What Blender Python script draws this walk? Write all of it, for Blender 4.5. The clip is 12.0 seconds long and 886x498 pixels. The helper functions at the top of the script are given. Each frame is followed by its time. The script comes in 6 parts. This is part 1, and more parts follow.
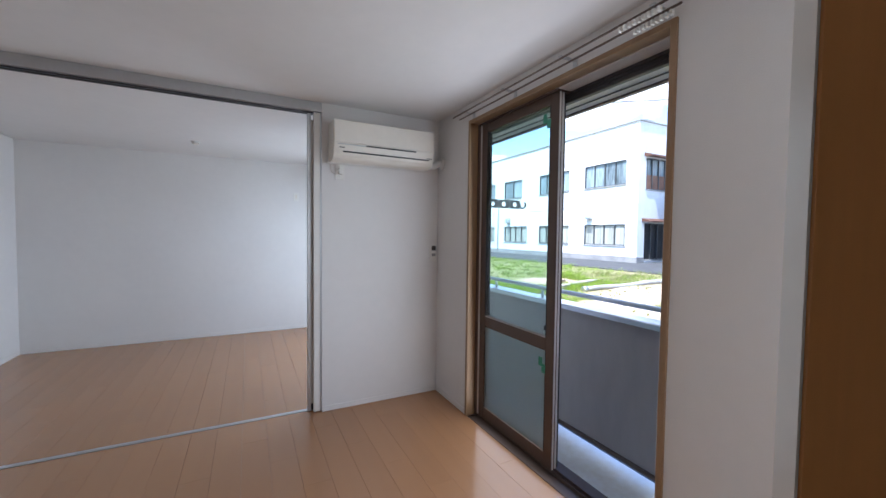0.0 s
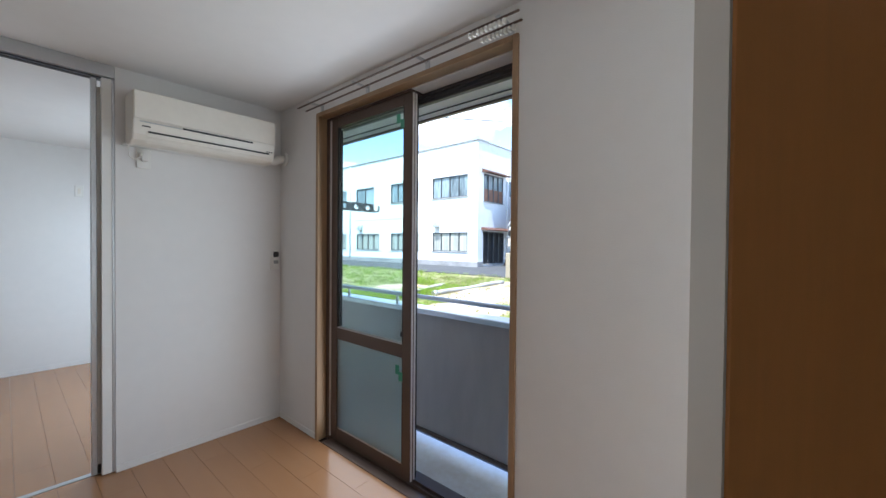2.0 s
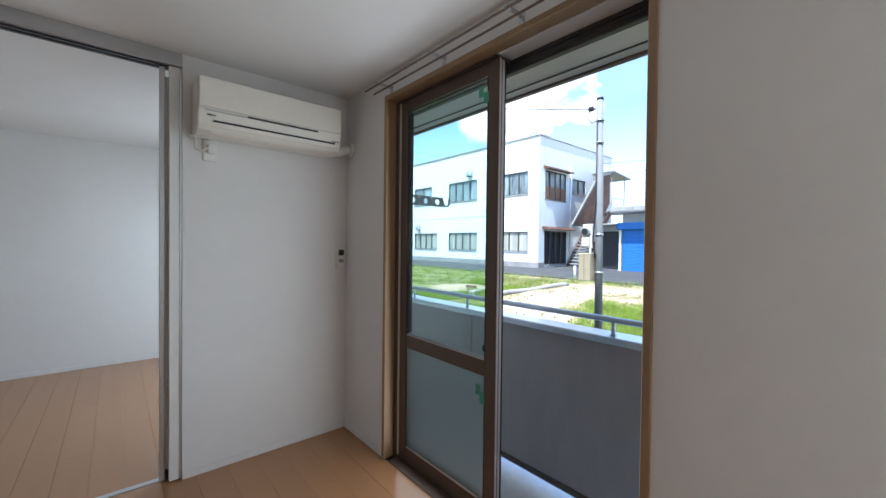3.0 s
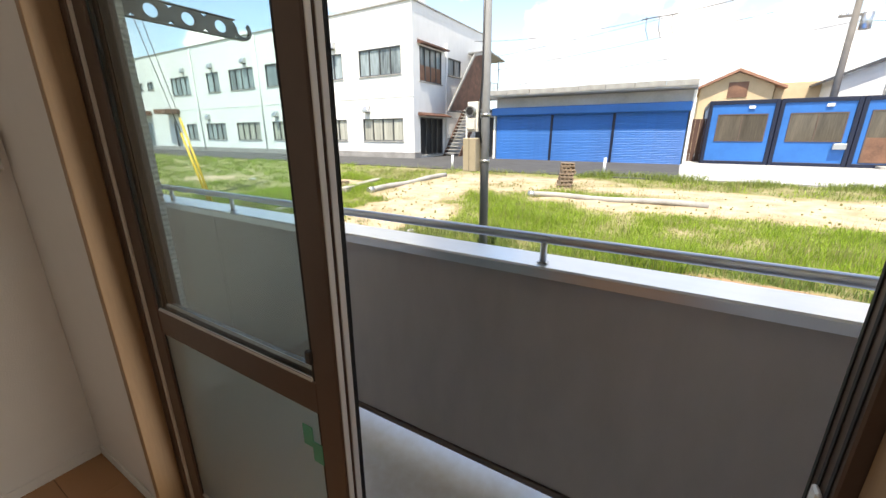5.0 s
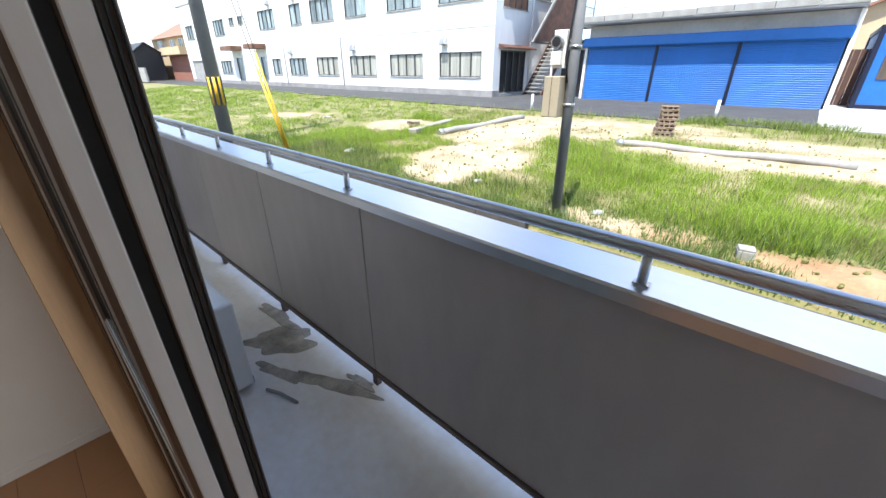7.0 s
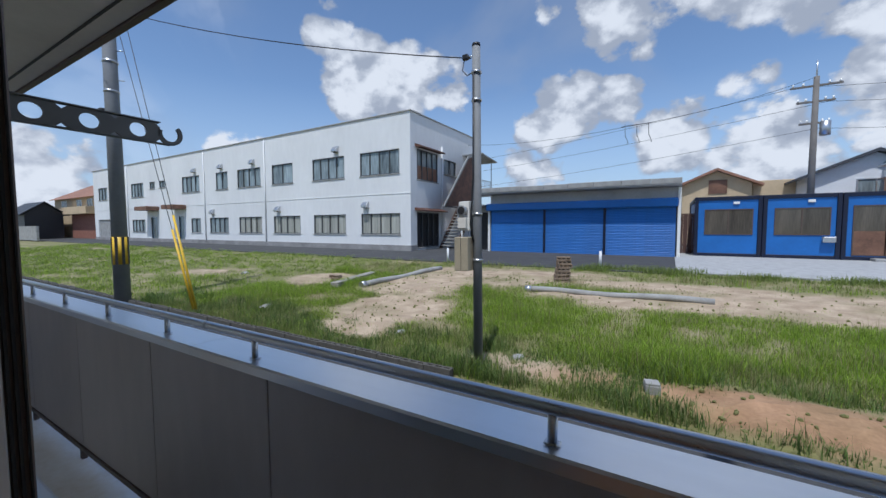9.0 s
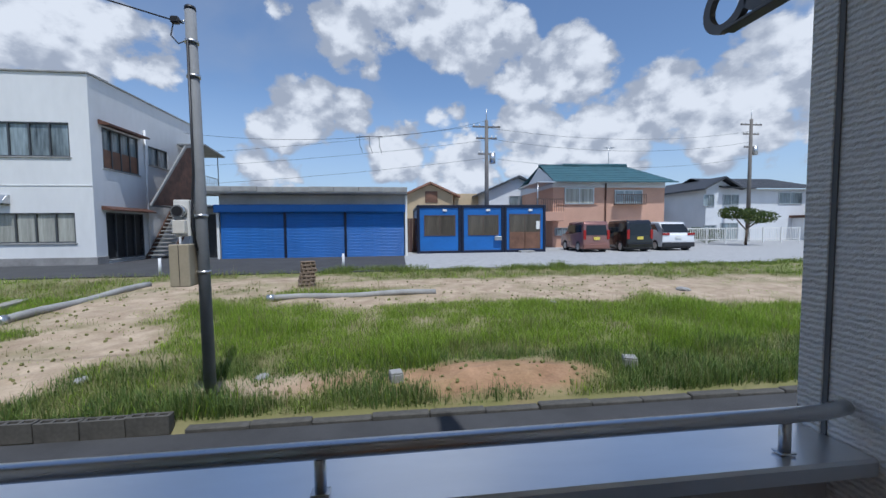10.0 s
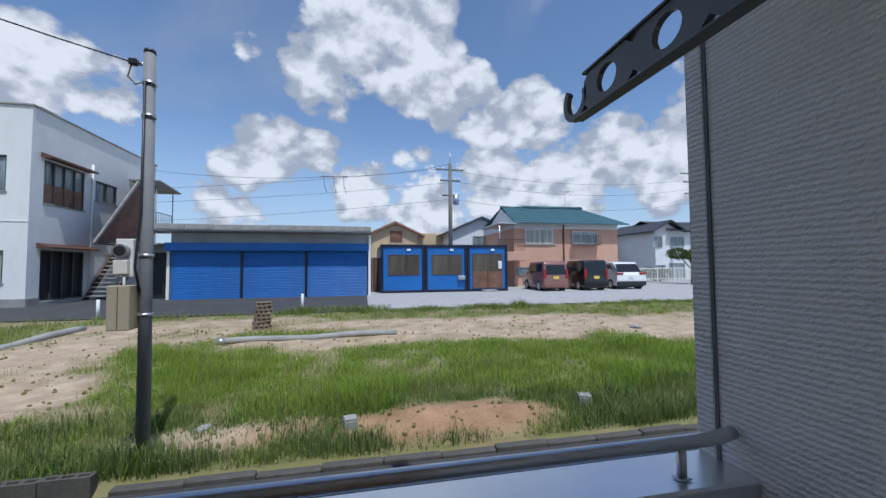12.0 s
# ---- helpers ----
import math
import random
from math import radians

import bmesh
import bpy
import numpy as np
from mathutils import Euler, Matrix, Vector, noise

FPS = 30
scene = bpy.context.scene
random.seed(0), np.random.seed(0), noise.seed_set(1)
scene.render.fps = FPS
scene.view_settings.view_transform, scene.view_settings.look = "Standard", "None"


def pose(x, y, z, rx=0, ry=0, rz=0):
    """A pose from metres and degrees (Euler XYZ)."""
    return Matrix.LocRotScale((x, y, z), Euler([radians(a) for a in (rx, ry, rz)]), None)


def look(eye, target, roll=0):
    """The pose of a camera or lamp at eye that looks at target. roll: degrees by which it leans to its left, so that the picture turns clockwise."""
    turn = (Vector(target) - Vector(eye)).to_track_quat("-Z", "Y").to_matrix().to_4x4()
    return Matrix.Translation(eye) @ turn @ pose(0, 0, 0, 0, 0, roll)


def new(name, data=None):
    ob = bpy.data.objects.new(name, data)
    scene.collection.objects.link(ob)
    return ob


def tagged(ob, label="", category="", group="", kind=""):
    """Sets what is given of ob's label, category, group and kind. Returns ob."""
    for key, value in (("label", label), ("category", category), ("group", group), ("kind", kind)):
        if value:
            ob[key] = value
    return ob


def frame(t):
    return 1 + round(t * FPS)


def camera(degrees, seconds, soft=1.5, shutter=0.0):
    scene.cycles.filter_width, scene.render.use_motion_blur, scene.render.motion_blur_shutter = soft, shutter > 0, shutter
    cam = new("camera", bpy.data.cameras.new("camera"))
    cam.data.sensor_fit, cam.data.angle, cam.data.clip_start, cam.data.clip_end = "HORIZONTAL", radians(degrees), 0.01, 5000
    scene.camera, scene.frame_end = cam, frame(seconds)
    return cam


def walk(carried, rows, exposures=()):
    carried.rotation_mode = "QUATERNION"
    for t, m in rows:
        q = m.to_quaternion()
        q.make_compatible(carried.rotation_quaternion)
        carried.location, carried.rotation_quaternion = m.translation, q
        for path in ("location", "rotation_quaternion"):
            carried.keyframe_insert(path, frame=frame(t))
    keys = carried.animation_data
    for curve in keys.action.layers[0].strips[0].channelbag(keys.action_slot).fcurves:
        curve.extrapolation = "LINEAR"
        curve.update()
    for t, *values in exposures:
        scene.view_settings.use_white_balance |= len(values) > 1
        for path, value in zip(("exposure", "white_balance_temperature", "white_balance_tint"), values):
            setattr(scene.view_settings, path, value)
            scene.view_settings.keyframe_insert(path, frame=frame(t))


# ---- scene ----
cam = camera(98.7, 12.0)
PATH = [
    (0, (2.978, -1.474, 1.371), (1.2, -0.561, 1.296), 0.7),
    (0.5, (2.954, -1.427, 1.367), (1.437, -0.125, 1.315), 0.7),
    (1, (2.922, -1.43, 1.373), (1.617, 0.085, 1.324), 0.7),
    (1.5, (2.895, -1.423, 1.365), (1.633, 0.129, 1.325), 0.6),
    (2, (2.863, -1.396, 1.344), (1.554, 0.116, 1.318), 0.5),
    (2.5, (2.734, -1.335, 1.357), (1.232, -0.015, 1.328), 0.7),
    (2.7, (2.648, -1.311, 1.348), (1.113, -0.029, 1.319), 0.8),
    (4.3, (2.056, -0.698, 1.279), (0.889, 0.915, 1.096), -0.1),
    (4.5, (1.985, -0.587, 1.282), (0.867, 1.046, 0.997), -0.1),
    (5, (1.854, -0.355, 1.251), (0.865, 1.285, 0.672), -0.1),
    (5.5, (1.775, -0.128, 1.222), (0.811, 1.349, 0.279), -0.0),
    (6, (1.708, 0.001, 1.187), (0.69, 1.221, -0.028), 0.2),
    (6.5, (1.678, 0.040, 1.214), (0.642, 1.202, -0.041), -0.0),
    (7, (1.662, 0.057, 1.272), (0.447, 1.396, 0.417), -0.1),
    (7.2, (1.658, 0.064, 1.289), (0.4, 1.436, 0.557), -0.2),
    (8.8, (1.733, 0.017, 1.339), (0.673, 1.709, 1.221), -0.3),
    (9, (1.717, 0.05, 1.34), (0.697, 1.767, 1.22), -0.2),
    (9.5, (1.677, 0.128, 1.345), (1.169, 2.058, 1.221), -0.4),
    (10, (1.646, 0.198, 1.343), (1.881, 2.181, 1.233), -0.5),
    (10.5, (1.641, 0.221, 1.355), (2.219, 2.135, 1.299), -0.5),
    (11, (1.647, 0.206, 1.356), (2.309, 2.094, 1.376), -0.5),
    (11.5, (1.68, 0.167, 1.356), (2.306, 2.065, 1.417), -0.5),
    (12, (1.735, 0.102, 1.358), (2.149, 2.057, 1.452), -0.4),
]
# seconds, stops, kelvin, tint
EXPOSURES = [(0.0, 1.7, 5500, 12), (1.0, 1.8, 5750, 10), (2.7, 1.55, 5450, 6), (4.3, 1.25, 7300, 10), (5.5, 1.25, 7300, 10), (6.0, 1.35, 6000, 10), (6.5, 1.4, 6000, 10), (7.2, 1.25, 6300, 10), (8.7, -0.24, 5700, 10), (12.0, -0.22, 5700, 10)]
walk(cam, [(t, look(eye, target, roll)) for t, eye, target, roll in PATH], EXPOSURES)

# ---- world, sun, window light ----
SUN_EL, SUN_AZ = radians(66), radians(166)     # azimuth from +y, clockwise
sun_dir = Vector((math.sin(SUN_AZ) * math.cos(SUN_EL), math.cos(SUN_AZ) * math.cos(SUN_EL), math.sin(SUN_EL)))
world = bpy.data.worlds.new("sky")
scene.world = world
world.use_nodes = True


def build_sky():
    nt = world.node_tree
    nt.nodes.clear()
    N, L = nt.nodes.new, nt.links.new
    out, bg = N("ShaderNodeOutputWorld"), N("ShaderNodeBackground")
    sky = N("ShaderNodeTexSky")
    sky.sky_type, sky.sun_disc = "NISHITA", False
    sky.sun_elevation, sky.sun_rotation = SUN_EL, SUN_AZ
    sky.air_density, sky.dust_density, sky.ozone_density = 1.0, 0.6, 1.6
    tc = N("ShaderNodeTexCoord")

    def math_node(op, a, b=None, c=None):
        n = N("ShaderNodeMath")
        n.operation = op
        for k, v in enumerate((a, b, c)):
            if v is None:
                continue
            if isinstance(v, (int, float)):
                n.inputs[k].default_value = v
            else:
                L(v, n.inputs[k])
        return n.outputs[0]

    def ramp(value, a, b, low, high):
        r = N("ShaderNodeMapRange")
        r.interpolation_type = "SMOOTHSTEP"
        for k, v in enumerate((a, b, low, high), 1):
            r.inputs[k].default_value = v
        L(value, r.inputs[0])
        return r.outputs[0]

    def density(lift):
        """How thick the cumulus is towards a direction raised by lift: banks, round puffs and fine curls."""
        up, mp, warp, mixed = N("ShaderNodeVectorMath"), N("ShaderNodeMapping"), N("ShaderNodeTexNoise"), N("ShaderNodeVectorMath")
        up.operation = "ADD"
        up.inputs[1].default_value = (0, 0, lift)
        L(tc.outputs["Generated"], up.inputs[0])
        mp.inputs["Scale"].default_value = (1, 1, 1.35)
        L(up.outputs[0], mp.inputs[0])
        warp.inputs["Scale"].default_value, warp.inputs["Detail"].default_value = 11, 6
        warp.inputs["Roughness"].default_value = 0.6
        L(mp.outputs[0], warp.inputs["Vector"])
        mixed.operation = "MULTIPLY_ADD"
        L(warp.outputs["Color"], mixed.inputs[0])
        mixed.inputs[1].default_value = (0.07, 0.07, 0.07)
        L(mp.outputs[0], mixed.inputs[2])
        total = math_node("MULTIPLY", math_node("SUBTRACT", warp.outputs["Fac"], 0.5), 0.75)
        for sc, amount in ((12.0, 0.34), (27.0, 0.20)):
            v = N("ShaderNodeTexVoronoi")
            v.feature = "SMOOTH_F1"
            v.inputs["Scale"].default_value, v.inputs["Smoothness"].default_value = sc, 0.35
            L(mixed.outputs[0], v.inputs["Vector"])
            total = math_node("ADD", total, math_node("MULTIPLY", math_node("SUBTRACT", 0.45, v.outputs["Distance"]), amount))
        bank = None
        for d, size, amount in CLOUD_BANKS:
            dot = N("ShaderNodeVectorMath")
            dot.operation = "DOT_PRODUCT"
            dot.inputs[1].default_value = Vector(d).normalized()
            L(up.outputs[0], dot.inputs[0])
            r = ramp(dot.outputs["Value"], math.cos(radians(size)), 1.0, 0.0, amount)
            bank = r if bank is None else math_node("MAXIMUM", bank, r)
        return math_node("ADD", total, bank)

    here, above = density(0.0), density(0.045)
    cover = ramp(here, 0.27, 0.43, 0.0, 1.0)
    veil = N("ShaderNodeTexNoise")
    veil.inputs["Scale"].default_value, veil.inputs["Detail"].default_value, veil.inputs["Distortion"].default_value = 2.2, 7, 0.8
    L(tc.outputs["Generated"], veil.inputs["Vector"])
    cover = math_node("MAXIMUM", cover, ramp(veil.outputs["Fac"], 0.5, 0.8, 0.0, 0.35))
    shade = ramp(math_node("SUBTRACT", math_node("SUBTRACT", here, above), math_node("MULTIPLY", here, 0.10)), -0.30, 0.03, 0.0, 1.0)
    tone = N("ShaderNodeValToRGB")
    tone.color_ramp.elements[0].color = (*CLOUD_BASE, 1)
    tone.color_ramp.elements[1].color = (*CLOUD_TOP, 1)
    L(shade, tone.inputs[0])
    hazy = N("ShaderNodeMix")
    hazy.data_type = "RGBA"
    sep = N("ShaderNodeSeparateXYZ")
    L(tc.outputs["Generated"], sep.inputs[0])
    hz = N("ShaderNodeMapRange")
    hz.inputs[1].default_value, hz.inputs[2].default_value = 0.0, 0.32
    hz.inputs[3].default_value, hz.inputs[4].default_value = 0.75, 0.0
    L(sep.outputs["Z"], hz.inputs[0])
    L(hz.outputs[0], hazy.inputs["Factor"])
    L(sky.outputs[0], hazy.inputs["A"])
    hazy.inputs["B"].default_value = (*HAZE, 1)
    mix = N("ShaderNodeMix")
    mix.data_type = "RGBA"
    L(cover, mix.inputs["Factor"])
    L(hazy.outputs["Result"], mix.inputs["A"])
    L(tone.outputs[0], mix.inputs["B"])
    L(mix.outputs["Result"], bg.inputs[0])
    bg.inputs[1].default_value = SKY_STRENGTH
    L(bg.outputs[0], out.inputs[0])


SKY_STRENGTH = 0.15
CLOUD_BASE, CLOUD_TOP, HAZE = (3.0, 3.2, 3.6), (6.1, 6.1, 6.1), (3.3, 4.1, 5.2)
# direction, half width in degrees, how much it adds
CLOUD_BANKS = (((-0.62, 0.70, 0.34), 9, 0.62), ((-0.66, 0.62, 0.43), 5, 0.5), ((-0.55, 0.76, 0.35), 8, 0.6), ((-0.47, 0.81, 0.34), 6, 0.48),
               ((0.00, 0.84, 0.54), 11, 0.66), ((0.10, 0.82, 0.58), 9, 0.6), ((0.14, 0.87, 0.47), 10, 0.66), ((-0.09, 0.89, 0.44), 8, 0.55), ((0.24, 0.88, 0.41), 8, 0.6),
               ((-0.21, 0.94, 0.28), 7, 0.62), ((-0.27, 0.93, 0.23), 6, 0.56), ((-0.11, 0.95, 0.28), 5, 0.56),
               ((0.40, 0.84, 0.36), 8, 0.62), ((0.31, 0.88, 0.34), 6, 0.56), ((0.13, 0.95, 0.27), 4.5, 0.56),
               ((0.00, 0.98, 0.19), 7, 0.56), ((0.34, 0.91, 0.22), 9, 0.60), ((0.49, 0.85, 0.20), 9, 0.60), ((0.58, 0.77, 0.26), 8, 0.60), ((0.68, 0.70, 0.22), 10, 0.62),
               ((-0.30, 0.94, 0.13), 7, 0.52), ((0.15, 0.97, 0.13), 9, 0.52), ((0.80, 0.55, 0.30), 16, 0.62), ((-0.24, 0.85, 0.47), 3, 0.5),
               ((-0.97, 0.21, 0.08), 9, 0.58), ((-0.84, 0.52, 0.17), 6, 0.46), ((-0.2, -0.6, 0.75), 25, 0.6), ((-0.9, -0.3, 0.35), 18, 0.6))
build_sky()
sun = new("sun", bpy.data.lights.new("sun", "SUN"))
sun.data.energy, sun.data.angle, sun.data.color = 4.1, radians(0.53), (1, 0.955, 0.88)
sun.matrix_world = look((0, 0, 30), Vector((0, 0, 30)) - sun_dir)


def window_light(name, eye, target, w, h, watts, tone):
    """The sky's light that comes in through a window's opening."""
    ob = new(name, bpy.data.lights.new(name, "AREA"))
    ob.data.shape, ob.data.size, ob.data.size_y, ob.data.energy = "RECTANGLE", w, h, watts
    ob.data.color = tone
    ob.matrix_world = look(eye, target)
    return ob


window_light("window_light", (1.29, 0.03, 1.1), (1.29, -2.0, 1.05), 1.40, 2.05, 5.2, (1.0, 0.97, 0.93))
window_light("window_light", (-1.5, 0.06, 1.15), (-1.5, -2.0, 0.3), 1.5, 1.9, 11, (0.92, 0.97, 1.0))
window_light("window_light", (3.9, 0.03, 1.1), (3.9, -2.0, 0.6), 1.4, 1.9, 8, (1.0, 0.98, 0.95))

# ---- materials ----


def mat(name, color, rough=0.6, metal=0.0, var=0.08, scale=6.0, fine=0.0, bump=0.0, bscale=60.0, spec=0.5, stretch=(1, 1, 1), per=0.0, tint=None, coat=0.0, rv=0.08):
    """A surface: base colour varied by wide and fine noise, relief, and a small change from piece to piece."""
    m = bpy.data.materials.new(name)
    m.use_nodes = True
    nt = m.node_tree
    N, L = nt.nodes.new, nt.links.new
    b = nt.nodes["Principled BSDF"]
    b.inputs["Roughness"].default_value, b.inputs["Metallic"].default_value = rough, metal
    b.inputs["Specular IOR Level"].default_value = spec
    b.inputs["Coat Weight"].default_value = coat
    tc, mp = N("ShaderNodeTexCoord"), N("ShaderNodeMapping")
    mp.inputs["Scale"].default_value = stretch
    L(tc.outputs["Object"], mp.inputs[0])
    n1, n2 = N("ShaderNodeTexNoise"), N("ShaderNodeTexNoise")
    for n, s in ((n1, scale), (n2, scale * 9)):
        n.inputs["Scale"].default_value, n.inputs["Detail"].default_value = s, 5
        L(mp.outputs[0], n.inputs["Vector"])
    add = N("ShaderNodeMath")
    add.operation = "MULTIPLY_ADD"
    L(n2.outputs["Fac"], add.inputs[0])
    add.inputs[1].default_value = 0.5
    L(n1.outputs["Fac"], add.inputs[2])
    rng = N("ShaderNodeMapRange")
    rng.inputs[1].default_value, rng.inputs[2].default_value = 0.45, 1.05
    L(add.outputs[0], rng.inputs[0])
    fac = rng.outputs[0]
    if per:
        oi, pm = N("ShaderNodeObjectInfo"), N("ShaderNodeMath")
        pm.operation = "MULTIPLY_ADD"
        L(oi.outputs["Random"], pm.inputs[0])
        pm.inputs[1].default_value = per
        L(fac, pm.inputs[2])
        fac = pm.outputs[0]
    mx = N("ShaderNodeMix")
    mx.data_type = "RGBA"
    dark = tint or tuple(c * (1 - 2 * var) for c in color)
    light = tuple(min(1, c * (1 + var)) for c in color)
    mx.inputs["A"].default_value, mx.inputs["B"].default_value = (*dark, 1), (*light, 1)
    L(fac, mx.inputs["Factor"])
    L(mx.outputs["Result"], b.inputs["Base Color"])
    rr = N("ShaderNodeMapRange")
    rr.inputs[3].default_value, rr.inputs[4].default_value = max(0.02, rough - rv), min(1, rough + rv)
    L(n2.outputs["Fac"], rr.inputs[0])
    L(rr.outputs[0], b.inputs["Roughness"])
    if bump:
        n3, bp = N("ShaderNodeTexNoise"), N("ShaderNodeBump")
        n3.inputs["Scale"].default_value, n3.inputs["Detail"].default_value = bscale, 4
        L(mp.outputs[0], n3.inputs["Vector"])
        bp.inputs["Strength"].default_value, bp.inputs["Distance"].default_value = min(1, bump), 0.004
        L(n3.outputs["Fac"], bp.inputs["Height"])
        L(bp.outputs[0], b.inputs["Normal"])
    return m


def glass(name, color=(0.9, 0.97, 0.96), rough=0.0, see=0.9):
    """Window glass: lets light pass straight through, with a mirror gloss that grows at a glancing view."""
    m = bpy.data.materials.new(name)
    m.use_nodes = True
    nt = m.node_tree
    nt.nodes.clear()
    N, L = nt.nodes.new, nt.links.new
    out, mix = N("ShaderNodeOutputMaterial"), N("ShaderNodeMixShader")
    gl, fr = N("ShaderNodeBsdfGlossy"), N("ShaderNodeLayerWeight")
    gl.inputs["Roughness"].default_value = 0.02
    fr.inputs["Blend"].default_value = 0.5
    pw, sc = N("ShaderNodeMath"), N("ShaderNodeMath")
    pw.operation, sc.operation = "POWER", "MULTIPLY_ADD"
    pw.inputs[1].default_value, sc.inputs[1].default_value, sc.inputs[2].default_value = 4.0, 0.5, 0.03
    L(fr.outputs["Facing"], pw.inputs[0])
    L(pw.outputs[0], sc.inputs[0])
    if rough:
        body = N("ShaderNodeBsdfPrincipled")
        body.inputs["Base Color"].default_value = (*color, 1)
        body.inputs["Transmission Weight"].default_value, body.inputs["Roughness"].default_value, body.inputs["IOR"].default_value = see, rough, 1.1
    else:
        body = N("ShaderNodeBsdfTransparent")
        body.inputs[0].default_value = (*color, 1)
    L(sc.outputs[0], mix.inputs[0])
    L(body.outputs[0], mix.inputs[1])
    L(gl.outputs[0], mix.inputs[2])
    L(mix.outputs[0], out.inputs[0])
    return m


M_WALL = mat("wallpaper_white", (0.78, 0.765, 0.745), 0.85, var=0.02, scale=1.5, bump=0.25, bscale=220, spec=0.2)
M_CEIL = mat("ceiling_paper", (0.78, 0.765, 0.745), 0.9, var=0.02, scale=1.5, bump=0.2, bscale=180, spec=0.2)
M_PLANK = mat("oak_flooring", (0.36, 0.185, 0.085), 0.25, var=0.03, scale=0.5, stretch=(0.35, 3.0, 1), per=0.55, coat=0.25, rv=0.04)
M_TRIM = mat("beech_trim", (0.34, 0.215, 0.115), 0.45, var=0.10, scale=3, bump=0.08, bscale=60, stretch=(6, 6, 0.7))
M_DOOR = mat("brown_door_veneer", (0.88, 0.41, 0.125), 0.42, var=0.05, scale=2.0, bump=0.05, bscale=70, stretch=(7, 7, 0.5))
M_BRONZE = mat("bronze_aluminium", (0.125, 0.088, 0.070), 0.46, 0.35, var=0.06, scale=5)
M_ALU = mat("satin_aluminium", (0.56, 0.57, 0.58), 0.36, 0.9, var=0.04, scale=8)
M_STEEL = mat("brushed_rail_steel", (0.62, 0.62, 0.63), 0.30, 1.0, var=0.05, scale=9, stretch=(0.3, 6, 6))
M_WHITE = mat("white_plastic", (0.80, 0.79, 0.75), 0.35, var=0.02, scale=4)
M_CREAM = mat("aged_white_plastic", (0.78, 0.74, 0.66), 0.32, var=0.03, scale=3)
M_DARK = mat("dark_plastic", (0.025, 0.025, 0.028), 0.45, var=0.1)
M_RUBBER = mat("black_rubber", (0.02, 0.02, 0.02), 0.75, var=0.1)
M_GLASS = glass("clear_glass", (0.91, 0.965, 0.965))
# grey of beads and channel; on closing faces it paints the bronze's sheen
M_EDGE_GREY = mat("grey_edge_and_painted_sheen", (0.64, 0.60, 0.56), 0.6, 0.0, var=0.05, scale=6, stretch=(3, 3, 0.4))
M_FROST = glass("frosted_glass", (0.66, 0.78, 0.79), 0.45, 0.8)
M_PANEL = mat("balcony_panel_grey", (0.50, 0.445, 0.41), 0.5, var=0.10, scale=1.1, bump=0.05, bscale=30, stretch=(1, 1, 0.35))
M_CAP = mat("aluminium_coping", (0.80, 0.805, 0.82), 0.33, 1.0, var=0.04, scale=1.5, stretch=(0.5, 2, 2), rv=0.01)
M_SCREED = mat("balcony_screed", (0.88, 0.88, 0.87), 0.75, var=0.16, scale=2.2, bump=0.12, bscale=40, tint=(0.80, 0.74, 0.66))
M_STAIN = mat("muddy_stain", (0.46, 0.42, 0.365), 0.85, var=0.3, scale=9, bump=0.2, bscale=70)
M_SIDING = mat("cement_siding", (0.92, 0.85, 0.765), 0.85, var=0.04, scale=3)


def ribbed(m, pitch):
    """Uneven level ribs pressed into cement board."""
    nt = m.node_tree
    N, L = nt.nodes.new, nt.links.new
    tc, wv, nz, ad, bp = N("ShaderNodeTexCoord"), N("ShaderNodeTexWave"), N("ShaderNodeTexNoise"), N("ShaderNodeMath"), N("ShaderNodeBump")
    wv.bands_direction = "Z"
    wv.inputs["Scale"].default_value, wv.inputs["Distortion"].default_value = 0.314 / pitch, 3.2
    wv.inputs["Detail"].default_value, wv.inputs["Detail Scale"].default_value = 3.0, 3.5
    nz.inputs["Scale"].default_value, nz.inputs["Detail"].default_value = 70, 3
    L(tc.outputs["Object"], wv.inputs["Vector"])
    L(tc.outputs["Object"], nz.inputs["Vector"])
    ad.operation = "ADD"
    L(wv.outputs["Fac"], ad.inputs[0])
    L(nz.outputs["Fac"], ad.inputs[1])
    bp.inputs["Strength"].default_value, bp.inputs["Distance"].default_value = 0.9, 0.005
    L(ad.outputs[0], bp.inputs["Height"])
    L(bp.outputs[0], nt.nodes["Principled BSDF"].inputs["Normal"])


ribbed(M_SIDING, 0.016)
M_SOFFIT = mat("soffit_board", (0.74, 0.70, 0.64), 0.8, var=0.05, scale=2)
M_ASPHALT = mat("asphalt", (0.060, 0.060, 0.062), 0.9, var=0.18, scale=1.3, bump=0.5, bscale=160)
M_CONC = mat("concrete", (0.34, 0.335, 0.32), 0.9, var=0.16, scale=2.5, bump=0.3, bscale=70)
M_POLE = mat("pole_concrete", (0.22, 0.23, 0.24), 0.75, var=0.1, scale=2, bump=0.15, bscale=80)

# ---- building helpers ----


